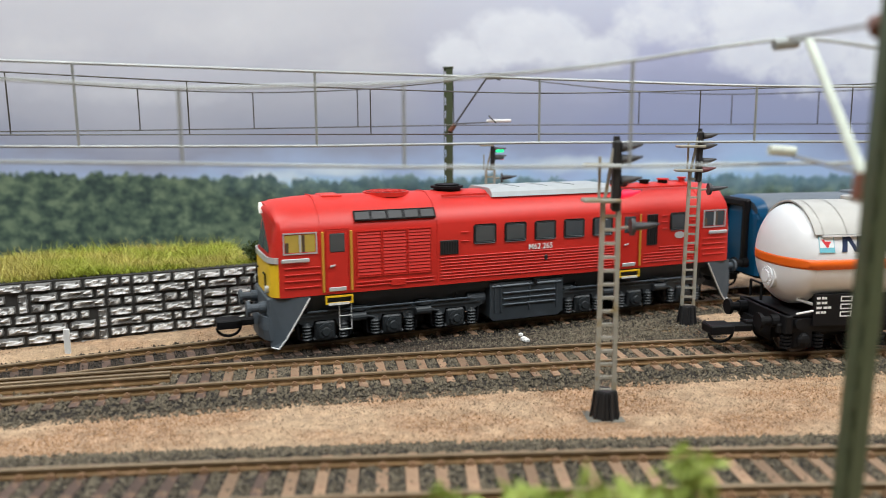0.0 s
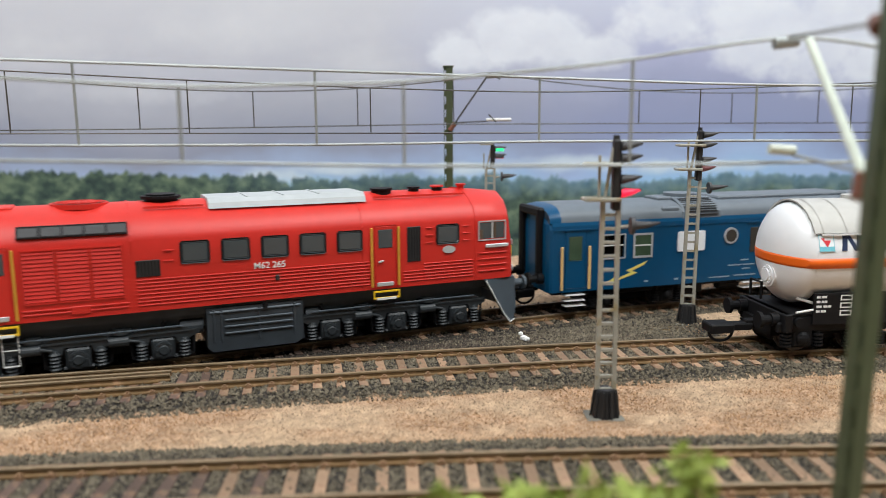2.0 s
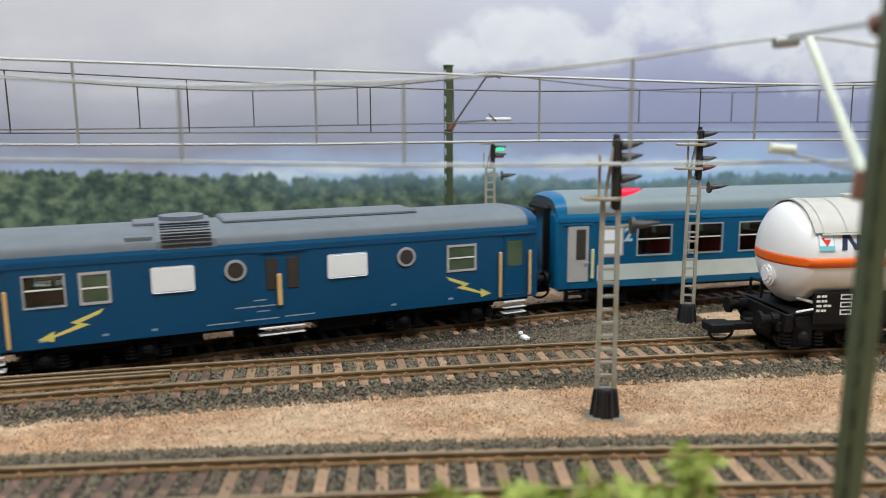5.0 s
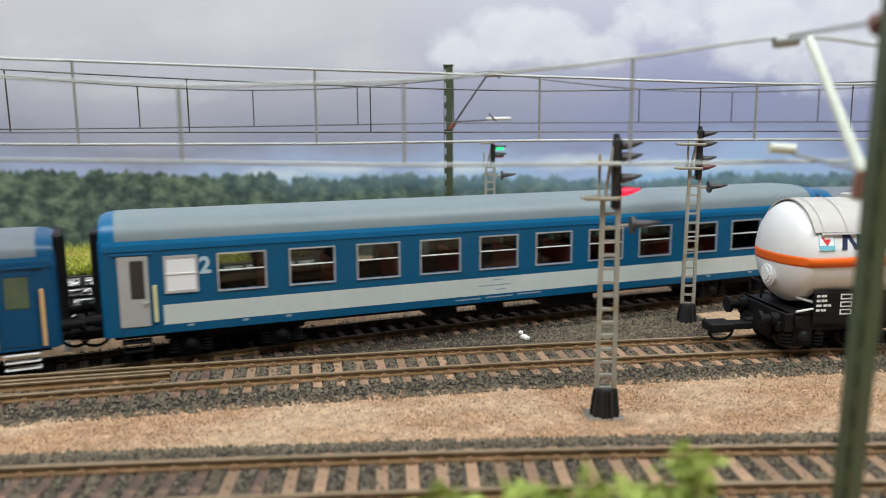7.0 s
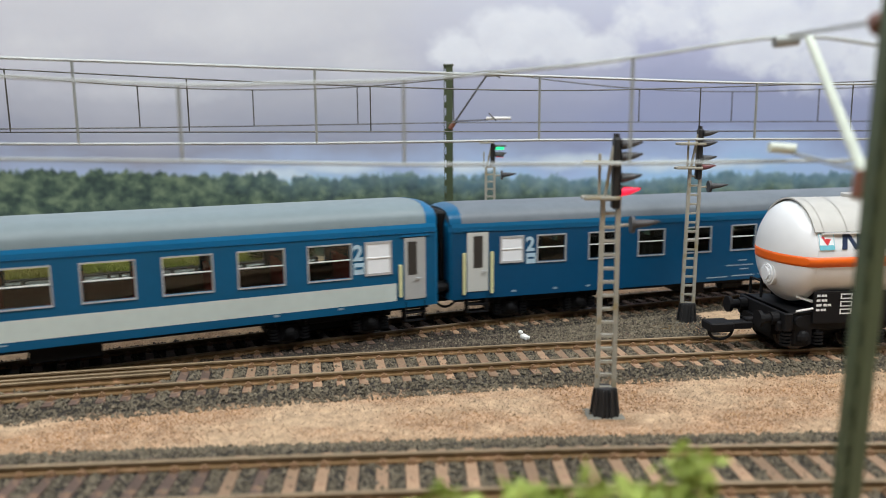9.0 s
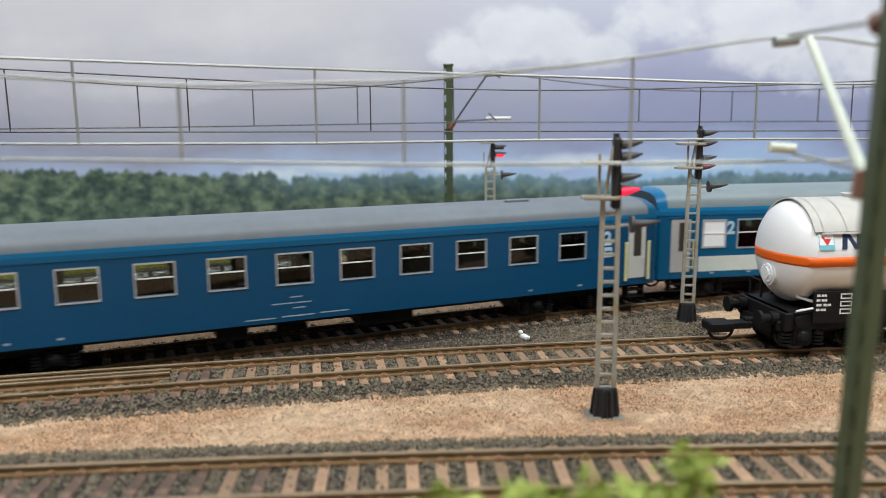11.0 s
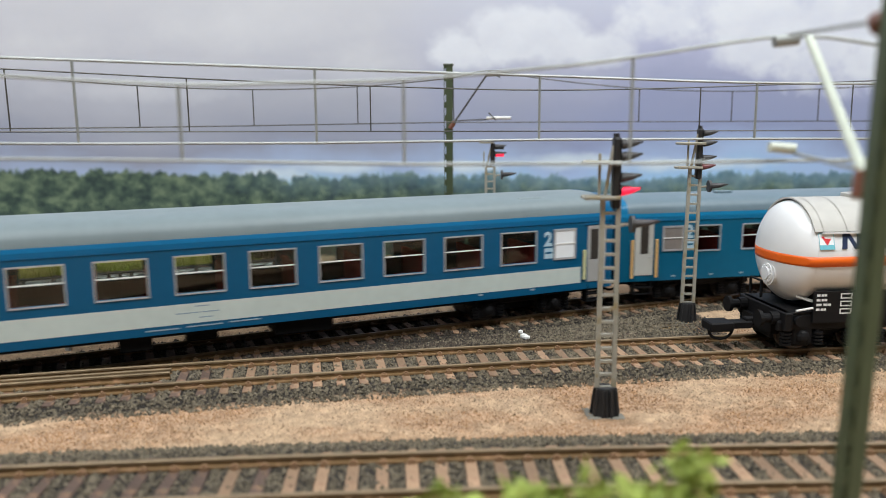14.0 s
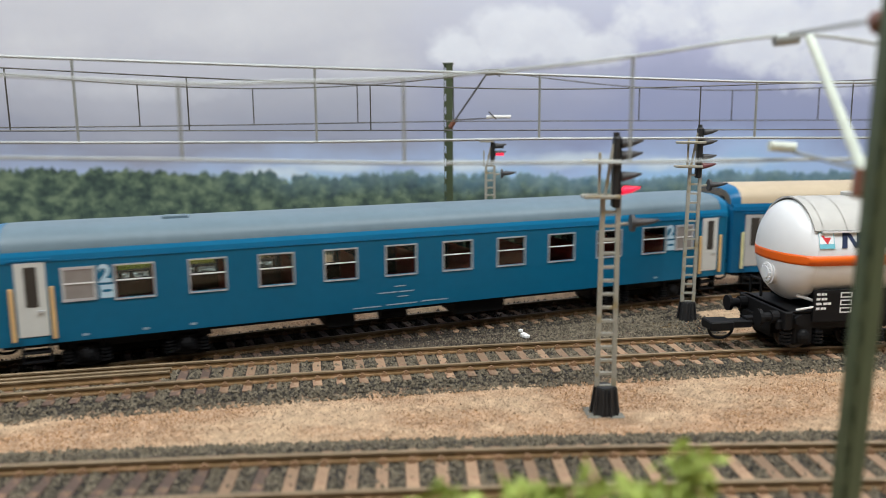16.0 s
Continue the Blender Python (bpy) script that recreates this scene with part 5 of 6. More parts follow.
    part("manhole", mh, TANK_WHITE, t, "white bolted manhole cover")
    # printed panels: a square badge, two bars of a word, data panel
    on_skin = Matrix.Translation((0, -R * math.cos(math.asin(5.0 / R)), C + 5.0)) @ Matrix.Rotation(-math.asin(5.0 / R), 4, "X")

    def printed(bm):
        bmesh.ops.transform(bm, matrix=on_skin, verts=bm.verts)
        return bm

    bg = part("badge", printed(boxes((8.0, 12.9, -0.12, 0.5, -2.5, 2.5))), BLIND, t, "square badge with red triangle over blue")
    part("badge_frame", printed(ring_frame(bmesh.new(), 8.0, 12.9, -2.5, 2.5, 0.18, -0.16, 0)), CYAN, bg)
    part("badge_base", printed(boxes((8.2, 12.7, -0.16, 0, -2.3, -1.0))), CYAN, bg)
    part("badge_mark", printed(plate(((8.8, 1.6), (9.7, 1.6), (9.9, 0.9), (11.9, 0.9), (10.6, -1.2)), -0.2, -0.1)), PRINT_RED, bg)
    for pts in (((26.8, -2.8), (28.4, -2.8), (28.4, 3.0), (26.8, 3.0)), ((27.6, 3.0), (29.0, 3.0), (32.4, -2.8), (31.0, -2.8)), ((31.4, -2.8), (33.0, -2.8), (33.0, 3.0), (31.4, 3.0)), ((35, -2.8), (42, -2.8), (42, 3.0), (35, 3.0))):
        part("print_bar", printed(plate([(px - 11.2 + 0.12 * z, z * 0.85) for px, z in pts], -0.1, 0.4)), NAVY, t)
    dp = part("data_panel", boxes((8.4, 34, -14.6, -13.8, 9.6, 19.6), bevel=0.1), BLACK, t, "black data panel with small white lettering")
    for z, w in ((18.4, 3.2), (16.9, 3.4), (15.4, 4.8), (13.9, 3.2)):
        for a, b in ((0, 0.35), (0.48, 0.72), (0.76, 1.0)):
            part("lettering", boxes((9.2 + w * a, 9.2 + w * b, -14.72, -14.5, z - 0.36, z + 0.36)), WHITE, dp)
    for z in (12.4, 14.8, 17.2):
        part("lettering", ring_frame(bmesh.new(), 17.0, 20.8, z, z + 1.7, 0.35, -14.72, -14.5), WHITE, dp)
    # frame, platform, saddles, bogies
    part("solebar", boxes((1, L + 6, -13.6, -11.6, 7.4, 12.2), (1, L + 6, 11.6, 13.6, 7.4, 12.2), (-0.5, 2, -14.6, 14.6, 7.2, 13.0), (L + 5, L + 7.5, -14.6, 14.6, 7.2, 13.0), bevel=0.3), BLACK, t)
    part("end_platform", boxes((0, 10, -13.5, 13.5, 12.2, 13.0), bevel=0.15), BLACK, t)
    for a in (10, L - 15):
        part("saddle", boxes((a, a + 5, -13, 13, 12, 19)), BLACK, t)
    part("end_rail", rods(((1.4, 4, 14), (1.4, 4, 19.5), 0.45), ((1.4, 11, 14), (1.4, 11, 19.5), 0.45), ((1.4, 4, 19.5), (1.4, 11, 19.5), 0.4), seg=6), BLACK, t)
    part("drain_pipe", rods(((6, -9, 17), (14, -13.4, 14.6), 0.5), ((3, -14.2, 13.6), (14, -14.2, 15.2), 0.35), seg=6), WHITE, t, "white pipe")
    part("brake_wheel", rods(((4, -14.3, 10.5), (4, -15.4, 10.5), 1.6), seg=14), BLACK, t)
    buffers(t, -0.6, -1, 10.6)
    coupler(t, -4, -1, 6.2)
    part("drawbar", boxes((-6, 2, -1.6, 1.6, 6.0, 8.4), bevel=0.3), BLACK, t)
    for p in (16.5, L - 16.5):
        bogie(t, p, (-10.3, 10.3), 5.3, BLACK, 23.5)
    part("brake_gear", boxes((-2, 36, -9, 9, 5.0, 8.6), (36, L - 36, -3, 3, 7, 9)), BLACK, t)
    return t


tank_wagon()


# ---- signals ----
def hood(bm, x, y, z, s=1.0, length=5.4):
    """A lamp hood that reaches to the right (x) from the head."""
    n = 10
    sec = []
    for px, r, dz in ((0, 1.75, 0), (0.5, 1.9, 0.05), (length * 0.55, 1.35, 0.35), (length, 0.35, 0.9)):
        sec.append([(x + px * s, y + r * s * math.cos(2 * math.pi * k / n), z + (dz + r * math.sin(2 * math.pi * k / n) * (0.78 if math.sin(2 * math.pi * k / n) > 0 else 0.55)) * s) for k in range(n)])
    b2 = loft(sec)
    me = bpy.data.meshes.new("tmp")
    b2.to_mesh(me)
    b2.free()
    bm.from_mesh(me)
    bpy.data.meshes.remove(me)
    return bm


DARK_HEAD = mat("signal_head_black", (0.016, 0.016, 0.017), 0.55, vary=0.25)
HOOD = mat("hood_grey", (0.045, 0.044, 0.046), 0.5, vary=0.15)
LENSES = []


def signal(name_label, at, lattice, heads, lit, arm, platforms, s=1.0, lean=0.0, plinth=True):
    """A lattice signal mast. lattice: (z0, z1, width low, width high); heads: heights of the lamps; lit: index -> material; arm: height of the small side lamp; mm from the mast foot."""
    t = thing("railway_signal", name_label, "railway signal", "signals beside the tracks", pose(*at, 0, lean, 0))
    z0, z1, w0, w1 = lattice
    for sx in (-1, 1):
        part("post", loft([[(sx * w / 2 + dx, dy, z) for dx, dy in ((-0.55 * s, -0.6), (0.55 * s, -0.6), (0.55 * s, 0.6), (-0.55 * s, 0.6))] for z, w in ((z0, w0), (z1, w1))]), SIGNAL_GREY, t, "grey mast post")
    n = int((z1 - z0) / (3.4 * s))
    for k in range(n + 1):
        f = k / n
        z, w = z0 + (z1 - z0) * f, w0 + (w1 - w0) * f
        part("rung", boxes((-w / 2, w / 2, -0.5, 0.5, z - 0.35, z + 0.35)), SIGNAL_GREY, t)
    if plinth:
        sec = []
        for z, r in ((z0 - 7.2 * s, 3.7 * s), (z0 - 0.4, 2.9 * s), (z0 + 0.2, 2.7 * s)):
            sec.append([(r * (1.0 if k % 2 else 0.86) * math.cos(math.pi * k / 6), r * (1.0 if k % 2 else 0.86) * math.sin(math.pi * k / 6), z) for k in range(12)])
        part("socket", loft(sec), DARK_HEAD, t, "black ribbed socket")
        for k in range(10):
            an = 2 * math.pi * k / 10
            cx, cy = math.cos(an), math.sin(an)
            part("socket_rib", rods(((3.7 * s * cx, 3.7 * s * cy, z0 - 7.2 * s), (2.8 * s * cx, 2.8 * s * cy, z0 - 0.2), 0.36 * s), seg=5), DARK_HEAD, t)
        part("foot_plate", boxes((-5.4 * s, 5.0 * s, -4.2 * s, 4.2 * s, z0 - 8.2 * s, z0 - 7.2 * s), bevel=0.4), PLINTH, t)
    hx = 1.3 * s
    top, low = max(heads), min(heads)
    hp = part("head_plate", boxes((hx - 1.1 * s, hx + 0.9 * s, -1.5 * s, 1.6 * s, low - 4.4 * s, top + 2.0 * s), bevel=0.5 * s), DARK_HEAD, t, "black lamp head")
    part("cap", rods(((hx - 0.3, 0, top + 1.6 * s), (hx - 0.3, 0, top + 3.0 * s), 0.8 * s), seg=10), DARK_HEAD, hp)
    for i, z in enumerate(heads):
        m = lit.get(i)
        hd = part("lamp_hood", hood(bmesh.new(), hx + 0.8 * s, -0.6, z, s), HOOD if m is not LAMP_DIM else LAMP_DIM, t, "grey lamp hood", smooth=True)
        if m and m is not LAMP_DIM and not isinstance(m, tuple):
            lens = part("lens", hood(bmesh.new(), hx + 0.9 * s, -1.15, z - 0.15 * s, s * 0.92, 5.2), m, t, "lit signal lamp", smooth=True)
        if isinstance(m, tuple):
            # a small drum under the hood shows one face or the other
            drum = new("lens_drum")
            drum.empty_display_size = 0.001
            drum.parent = t
            drum.location = ((hx + 3.0 * s) * MM, -1.5 * MM, (z - 0.25 * s) * MM)
            for face, mm in enumerate(m):
                fb = boxes((-1.9 * s, 1.9 * s, -1.0 * s, -0.7 * s, -0.6 * s, 0.6 * s), bevel=0.2)
                bmesh.ops.rotate(fb, cent=(0, 0, 0), matrix=Matrix.Rotation(radians(170 * face), 3, "X"), verts=fb.verts)
                part("lens", fb, mm, drum)
            LENSES.append(drum)
    # carrier struts and platforms
    part("strut", rods(((-1.6 * s, 0, z1), (hx - 1.0 * s, -0.4, top), 0.45 * s), ((-3.0 * s, 0, z1), (-3.0 * s, 0, top - 2 * s), 0.4 * s), ((0.4 * s, 0.5, z1), (0.6 * s, 0.5, top - 1), 0.45 * s), seg=6), SIGNAL_GREY, t)
    for z, a, b in platforms:
        pf = bmesh.new()
        rod(pf, (a, -2.2 * s, z), (b, -2.2 * s, z), 0.5 * s, seg=6), rod(pf, (a, 2.2 * s, z), (b, 2.2 * s, z), 0.5 * s, seg=6), rod(pf, (a, -2.2 * s, z), (a, 2.2 * s, z), 0.5 * s, seg=6), rod(pf, (b, -2.2 * s, z), (b, 2.2 * s, z), 0.5 * s, seg=6)
        box(pf, a, b, -2.0 * s, 2.0 * s, z - 0.3, z)
        part("platform", pf, SIGNAL_GREY, t, "grey maintenance platform")
    if arm:
        ar = part("side_arm", rods(((w1 / 2, 0, arm), (4.6 * s, -0.4, arm + 0.3), 0.4 * s), seg=6), SIGNAL_GREY, t)
        part("target", rods(((5.0 * s, -0.6, arm + 0.4), (5.9 * s, -0.6, arm + 0.4), 2.2 * s), seg=20), HOOD, ar)
        part("target_hood", hood(bmesh.new(), 5.8 * s, -0.6, arm + 0.3, 0.9 * s, 7.4), HOOD, ar, smooth=True)
    return t


signal("grey lattice signal mast showing red, beside the sandy strip", (0.0423, 0.1908, -0.0044), (7.2, 56.6, 4.4, 3.9), (70.0, 67.0, 61.8, 58.6), {3: LIGHT_RED}, 49.9, ((65.8, -6.6, 1.6), (57.1, -6.8, 1.8)))
signal("grey lattice signal mast with dark lamps, beside the main line", (0.0941, 0.286, -0.0044), (7.0, 59.2, 4.4, 3.9), (71.4, 67.6, 62.2, 59.0), {3: LAMP_DIM}, 51.6, ((67.8, -6.8, 2.8), (58.9, -7.0, 2.0)), lean=0.6)
signal("grey lattice signal mast with green and red lamps behind the train", (0.0225, 0.36, -0.0044), (7.0, 55.6, 4.4, 3.9), (64.6, 61.2), {0: (LIGHT_GREEN, DARK_HEAD), 1: (HOOD, LIGHT_RED)}, 51.4, ((67.0, -4.6, 1.0), ))


# ---- masts and overhead wires ----
def mast(label, at, height, w, arms, lean=0.0):
    t = thing("catenary_mast", label, "catenary mast", "catenary masts", pose(*at))
    tip = math.tan(radians(lean)) * height

    def leaning(bm):
        for v in bm.verts:
            v.co.x += tip * v.co.z / height
        return bm

    part("web", leaning(boxes((-w * 0.26, w / 2, -w / 2, w / 2, 0, height), bevel=0.2)), MAST_GREEN, t, "green mast web")
    part("flange", leaning(boxes((-w / 2, -w * 0.42, -w / 2, w / 2, 0, height), bevel=0.15)), MAST_GREEN, t, "green mast flange")
    n = int(height / 6)
    for k in range(n + 1):
        z = k * height / n
        part("batten", leaning(boxes((-w * 0.43, -w * 0.25, -w / 2 + 0.3, w / 2 - 0.3, max(0, z - 1.3), min(height, z + 1.3)))), MAST_GREEN, t)
    part("cap", boxes((tip - w / 2 - 0.4, tip + w / 2 + 0.4, -w / 2 - 0.2, w / 2 + 0.2, height, height + 0.6)), MAST_GREEN, t)
    part("foot", boxes((-w, w, -w, w, -1, 1.5), bevel=0.3), PLINTH, t)
    for a, b, r, m, nm in arms:
        base = Vector(at) * 1000
        part(nm, rods((Vector(a) * 1000 - base, Vector(b) * 1000 - base, r), seg=10), m, t)
    return t


mast("green lattice catenary mast behind the train", (0.0029, 0.362, -0.0044), 102.4, 4.2, (
    ((0.0046, 0.3605, 0.0704), (0.0208, 0.358, 0.0936), 0.42, WIRE, "bracket_tube"),
    ((0.0208, 0.3582, 0.0934), (0.0262, 0.3575, 0.0938), 0.9, WIRE_PALE, "clamp"),
    ((0.0215, 0.3578, 0.0948), (0.0268, 0.3572, 0.0922), 0.35, WIRE, "clamp"),
    ((0.0035, 0.3600, 0.0690), (0.0058, 0.3602, 0.0722), 1.15, INSULATOR, "insulator"),
    ((0.0046, 0.3600, 0.0725), (0.0215, 0.3585, 0.0732), 0.3, WIRE, "steady_arm"),
    ((0.0205, 0.3578, 0.0738), (0.0318, 0.3575, 0.0738), 0.75, WHITE, "insulator_rod"),
    ((0.0215, 0.357, 0.0762), (0.0250, 0.357, 0.0728), 0.3, WIRE, "clamp"),
    ((0.0055, 0.3600, 0.0718), (0.0050, 0.3602, 0.0950), 0.25, WIRE, "tie"),
))
mast("dark green catenary mast beside the front track", (0.0590, 0.105, -0.0044), 98.0, 3.0, (
    ((0.0608, 0.1085, 0.0620), (0.0704, 0.150, 0.0868), 0.8, TUBE_PALE, "bracket_tube"),
    ((0.0592, 0.1075, 0.0605), (0.0600, 0.1085, 0.0640), 1.3, INSULATOR, "insulator"),
    ((0.0600, 0.1075, 0.0838), (0.0606, 0.1095, 0.0850), 1.3, INSULATOR, "insulator"),
    ((0.0645, 0.152, 0.0865), (0.0690, 0.152, 0.0870), 1.2, WIRE_PALE, "clamp"),
    ((0.0665, 0.150, 0.0875), (0.0604, 0.109, 0.0848), 0.35, WIRE_PALE, "tie"),
    ((0.0640, 0.150, 0.0663), (0.0690, 0.150, 0.0659), 1.0, TUBE_PALE, "insulator_rod"),
    ((0.0690, 0.150, 0.0650), (0.0612, 0.110, 0.0640), 0.35, WIRE_PALE, "steady_arm"),
), lean=1.1)


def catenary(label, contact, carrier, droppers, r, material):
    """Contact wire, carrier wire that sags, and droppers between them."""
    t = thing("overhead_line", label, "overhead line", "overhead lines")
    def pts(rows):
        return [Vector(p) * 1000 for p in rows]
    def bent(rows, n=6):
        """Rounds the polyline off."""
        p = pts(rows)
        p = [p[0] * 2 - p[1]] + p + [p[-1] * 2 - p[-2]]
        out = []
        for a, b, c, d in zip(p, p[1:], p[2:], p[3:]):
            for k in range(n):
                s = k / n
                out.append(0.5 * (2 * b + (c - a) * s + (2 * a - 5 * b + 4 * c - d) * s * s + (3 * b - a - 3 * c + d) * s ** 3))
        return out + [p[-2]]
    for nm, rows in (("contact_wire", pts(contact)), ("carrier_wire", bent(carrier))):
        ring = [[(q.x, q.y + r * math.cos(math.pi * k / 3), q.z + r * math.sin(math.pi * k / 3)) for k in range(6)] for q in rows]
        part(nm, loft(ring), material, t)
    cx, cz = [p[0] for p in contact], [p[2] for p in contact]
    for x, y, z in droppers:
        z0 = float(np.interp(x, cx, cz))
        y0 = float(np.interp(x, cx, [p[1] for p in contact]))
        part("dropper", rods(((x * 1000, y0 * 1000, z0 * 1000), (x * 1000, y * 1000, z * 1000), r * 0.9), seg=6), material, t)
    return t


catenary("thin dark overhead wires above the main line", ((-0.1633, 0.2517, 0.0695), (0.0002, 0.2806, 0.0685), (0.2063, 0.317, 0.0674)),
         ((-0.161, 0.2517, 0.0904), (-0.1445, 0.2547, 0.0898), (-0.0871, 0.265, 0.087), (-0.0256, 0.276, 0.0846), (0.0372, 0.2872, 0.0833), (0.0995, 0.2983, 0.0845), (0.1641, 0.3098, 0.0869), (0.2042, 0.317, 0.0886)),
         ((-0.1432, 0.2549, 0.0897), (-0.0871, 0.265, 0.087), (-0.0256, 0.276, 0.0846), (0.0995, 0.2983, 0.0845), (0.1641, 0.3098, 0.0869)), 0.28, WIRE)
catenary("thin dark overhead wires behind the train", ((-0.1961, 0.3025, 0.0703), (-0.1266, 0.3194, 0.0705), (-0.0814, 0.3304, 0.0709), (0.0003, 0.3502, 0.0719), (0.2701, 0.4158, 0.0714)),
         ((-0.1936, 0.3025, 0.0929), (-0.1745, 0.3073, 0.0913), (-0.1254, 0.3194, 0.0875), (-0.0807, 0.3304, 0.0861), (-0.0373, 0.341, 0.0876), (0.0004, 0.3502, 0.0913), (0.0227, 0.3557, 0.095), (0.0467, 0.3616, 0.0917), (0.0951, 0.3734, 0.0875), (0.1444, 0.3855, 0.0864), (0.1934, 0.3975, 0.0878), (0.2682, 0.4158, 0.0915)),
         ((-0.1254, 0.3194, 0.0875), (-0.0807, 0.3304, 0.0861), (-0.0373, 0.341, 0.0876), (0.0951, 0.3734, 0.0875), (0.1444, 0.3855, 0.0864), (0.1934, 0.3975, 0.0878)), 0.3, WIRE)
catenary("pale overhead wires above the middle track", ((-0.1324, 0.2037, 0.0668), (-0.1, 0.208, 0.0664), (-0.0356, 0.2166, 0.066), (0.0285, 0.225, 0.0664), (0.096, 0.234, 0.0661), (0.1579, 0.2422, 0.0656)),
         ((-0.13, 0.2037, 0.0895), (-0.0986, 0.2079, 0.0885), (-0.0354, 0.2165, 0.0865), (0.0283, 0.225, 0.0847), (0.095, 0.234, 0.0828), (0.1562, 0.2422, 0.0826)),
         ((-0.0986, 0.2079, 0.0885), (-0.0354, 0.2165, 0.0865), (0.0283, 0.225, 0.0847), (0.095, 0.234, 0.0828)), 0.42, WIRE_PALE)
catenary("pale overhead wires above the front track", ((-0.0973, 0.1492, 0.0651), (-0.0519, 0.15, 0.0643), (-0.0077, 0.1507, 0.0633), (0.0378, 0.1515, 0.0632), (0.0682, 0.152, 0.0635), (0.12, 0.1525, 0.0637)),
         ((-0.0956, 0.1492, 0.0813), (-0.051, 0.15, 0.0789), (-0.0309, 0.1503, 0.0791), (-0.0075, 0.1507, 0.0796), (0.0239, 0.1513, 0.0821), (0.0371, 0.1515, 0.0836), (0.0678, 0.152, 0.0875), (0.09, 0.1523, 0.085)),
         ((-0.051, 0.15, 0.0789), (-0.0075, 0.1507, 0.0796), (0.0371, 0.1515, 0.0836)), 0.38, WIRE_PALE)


# ---- stone wall, grassy bank, bushes, post ----
WALL_A, WALL_B = Vector((-0.154, 0.2552, 0)), Vector((-0.0766, 0.2905, 0))
WALL_DIR = (WALL_B - WALL_A).normalized()
WALL_N = Vector((-WALL_DIR.y, WALL_DIR.x, 0))
WALL_TURN = math.degrees(math.atan2(WALL_DIR.y, WALL_DIR.x))


def stone_wall():
    o = WALL_A - WALL_DIR * 0.10
    t = tagged(new("stone_wall"), "dark grey cut stone retaining wall with white worn faces", "stone wall", kind="structure")
    t.matrix_world = pose(o.x, o.y, -0.0052, 0, 0, WALL_TURN)
    part("backing", boxes((0, 214, 0.4, 6, 0, 23.6)), WALL_DARK, t)
    rng = random.Random(11)

    def stone_shape(w, h, seed):
        """A rock-faced block: a rough, raised front on a squared stone."""
        nx, nz = max(5, int(w * 1.3)), max(4, int(h * 1.6))
        vs, relief, fs = [], [], []
        for j in range(nz + 1):
            for i in range(nx + 1):
                u, v = i / nx, j / nz
                rim = min(u, 1 - u) * w, min(v, 1 - v) * h
                edge = min(1.0, min(rim) / 0.45)
                q = noise.noise(Vector((u * w * 0.42 + seed * 9.1, seed * 3.7, v * h * 0.95)))
                q += 0.5 * noise.noise(Vector((u * w * 1.1 + seed * 5.3, 2.0, v * h * 1.7)))
                vs.append(((u * w + rng.uniform(-0.1, 0.1)) * MM, (0.6 - edge * (1.25 + 0.75 * q)) * MM, (v * h + rng.uniform(-0.06, 0.06)) * MM))
                relief.append(edge * (0.5 + 0.75 * q))
        for j in range(nz):
            for i in range(nx):
                k = j * (nx + 1) + i
                fs.append((k, k + 1, k + nx + 2, k + nx + 1))
        front = len(vs)
        rim = [i for i in range(nx + 1)] + [j * (nx + 1) + nx for j in range(1, nz + 1)] + [nz * (nx + 1) + i for i in range(nx - 1, -1, -1)] + [j * (nx + 1) for j in range(nz - 1, 0, -1)]
        for k in rim:
            vs.append((vs[k][0], 1.0 * MM, vs[k][2]))
            relief.append(0.0)
        n = len(rim)
        for a in range(n):
            b = (a + 1) % n
            fs.append((rim[b], rim[a], front + a, front + b))
        me = bpy.data.meshes.new("stone")
        me.from_pydata(vs, [], fs)
        me.attributes.new("relief", "FLOAT", "POINT").data.foreach_set("value", relief)
        me.materials.append(WALL_STONE)
        return me

    PITCH_Z, H = 3.72, 3.2
    shapes = [(w, stone_shape(w - 0.55, H, i)) for i, w in enumerate((3.8, 5.4, 6.6, 7.6, 8.6, 8.6, 9.4, 10.4, 11.6))]
    tall = stone_shape(3.3, H + PITCH_Z, 31)
    taken = []

    def lay(me, x, row):
        ob = new("stone", me)
        ob.parent = t
        ob.location = (x * MM, 0, (row * PITCH_Z - 2.3) * MM)
        return ob

    for row in range(7):
        x = -rng.uniform(0, 6)
        while x < 206:
            blocked = [b for r, a, b in taken if r == row and a - 3.6 < x < b]
            if blocked:
                x = max(x, max(blocked))
            if row < 6 and rng.random() < 0.05 and x > 0:
                lay(tall, x, row)
                taken.append((row + 1, x, x + 3.85))
                x += 3.85
                continue
            ahead = [a for r, a, b in taken if r == row and a > x]
            fits = [q for q in shapes if not ahead or x + q[0] <= min(ahead) + 0.4]
            if not fits:
                gap = min(ahead) - x
                if gap > 1.4:
                    lay(shapes[0][1], x, row).scale.x = gap / shapes[0][0]
                x = min(ahead)
                continue
            w, me = rng.choice(fits)
            if x > -0.2:
                lay(me, x, row)
            x += w
    return t


def bank_height(a, b):
    return 0.0180 + 0.0008 * math.sin(a * 60) - 0.012 * b


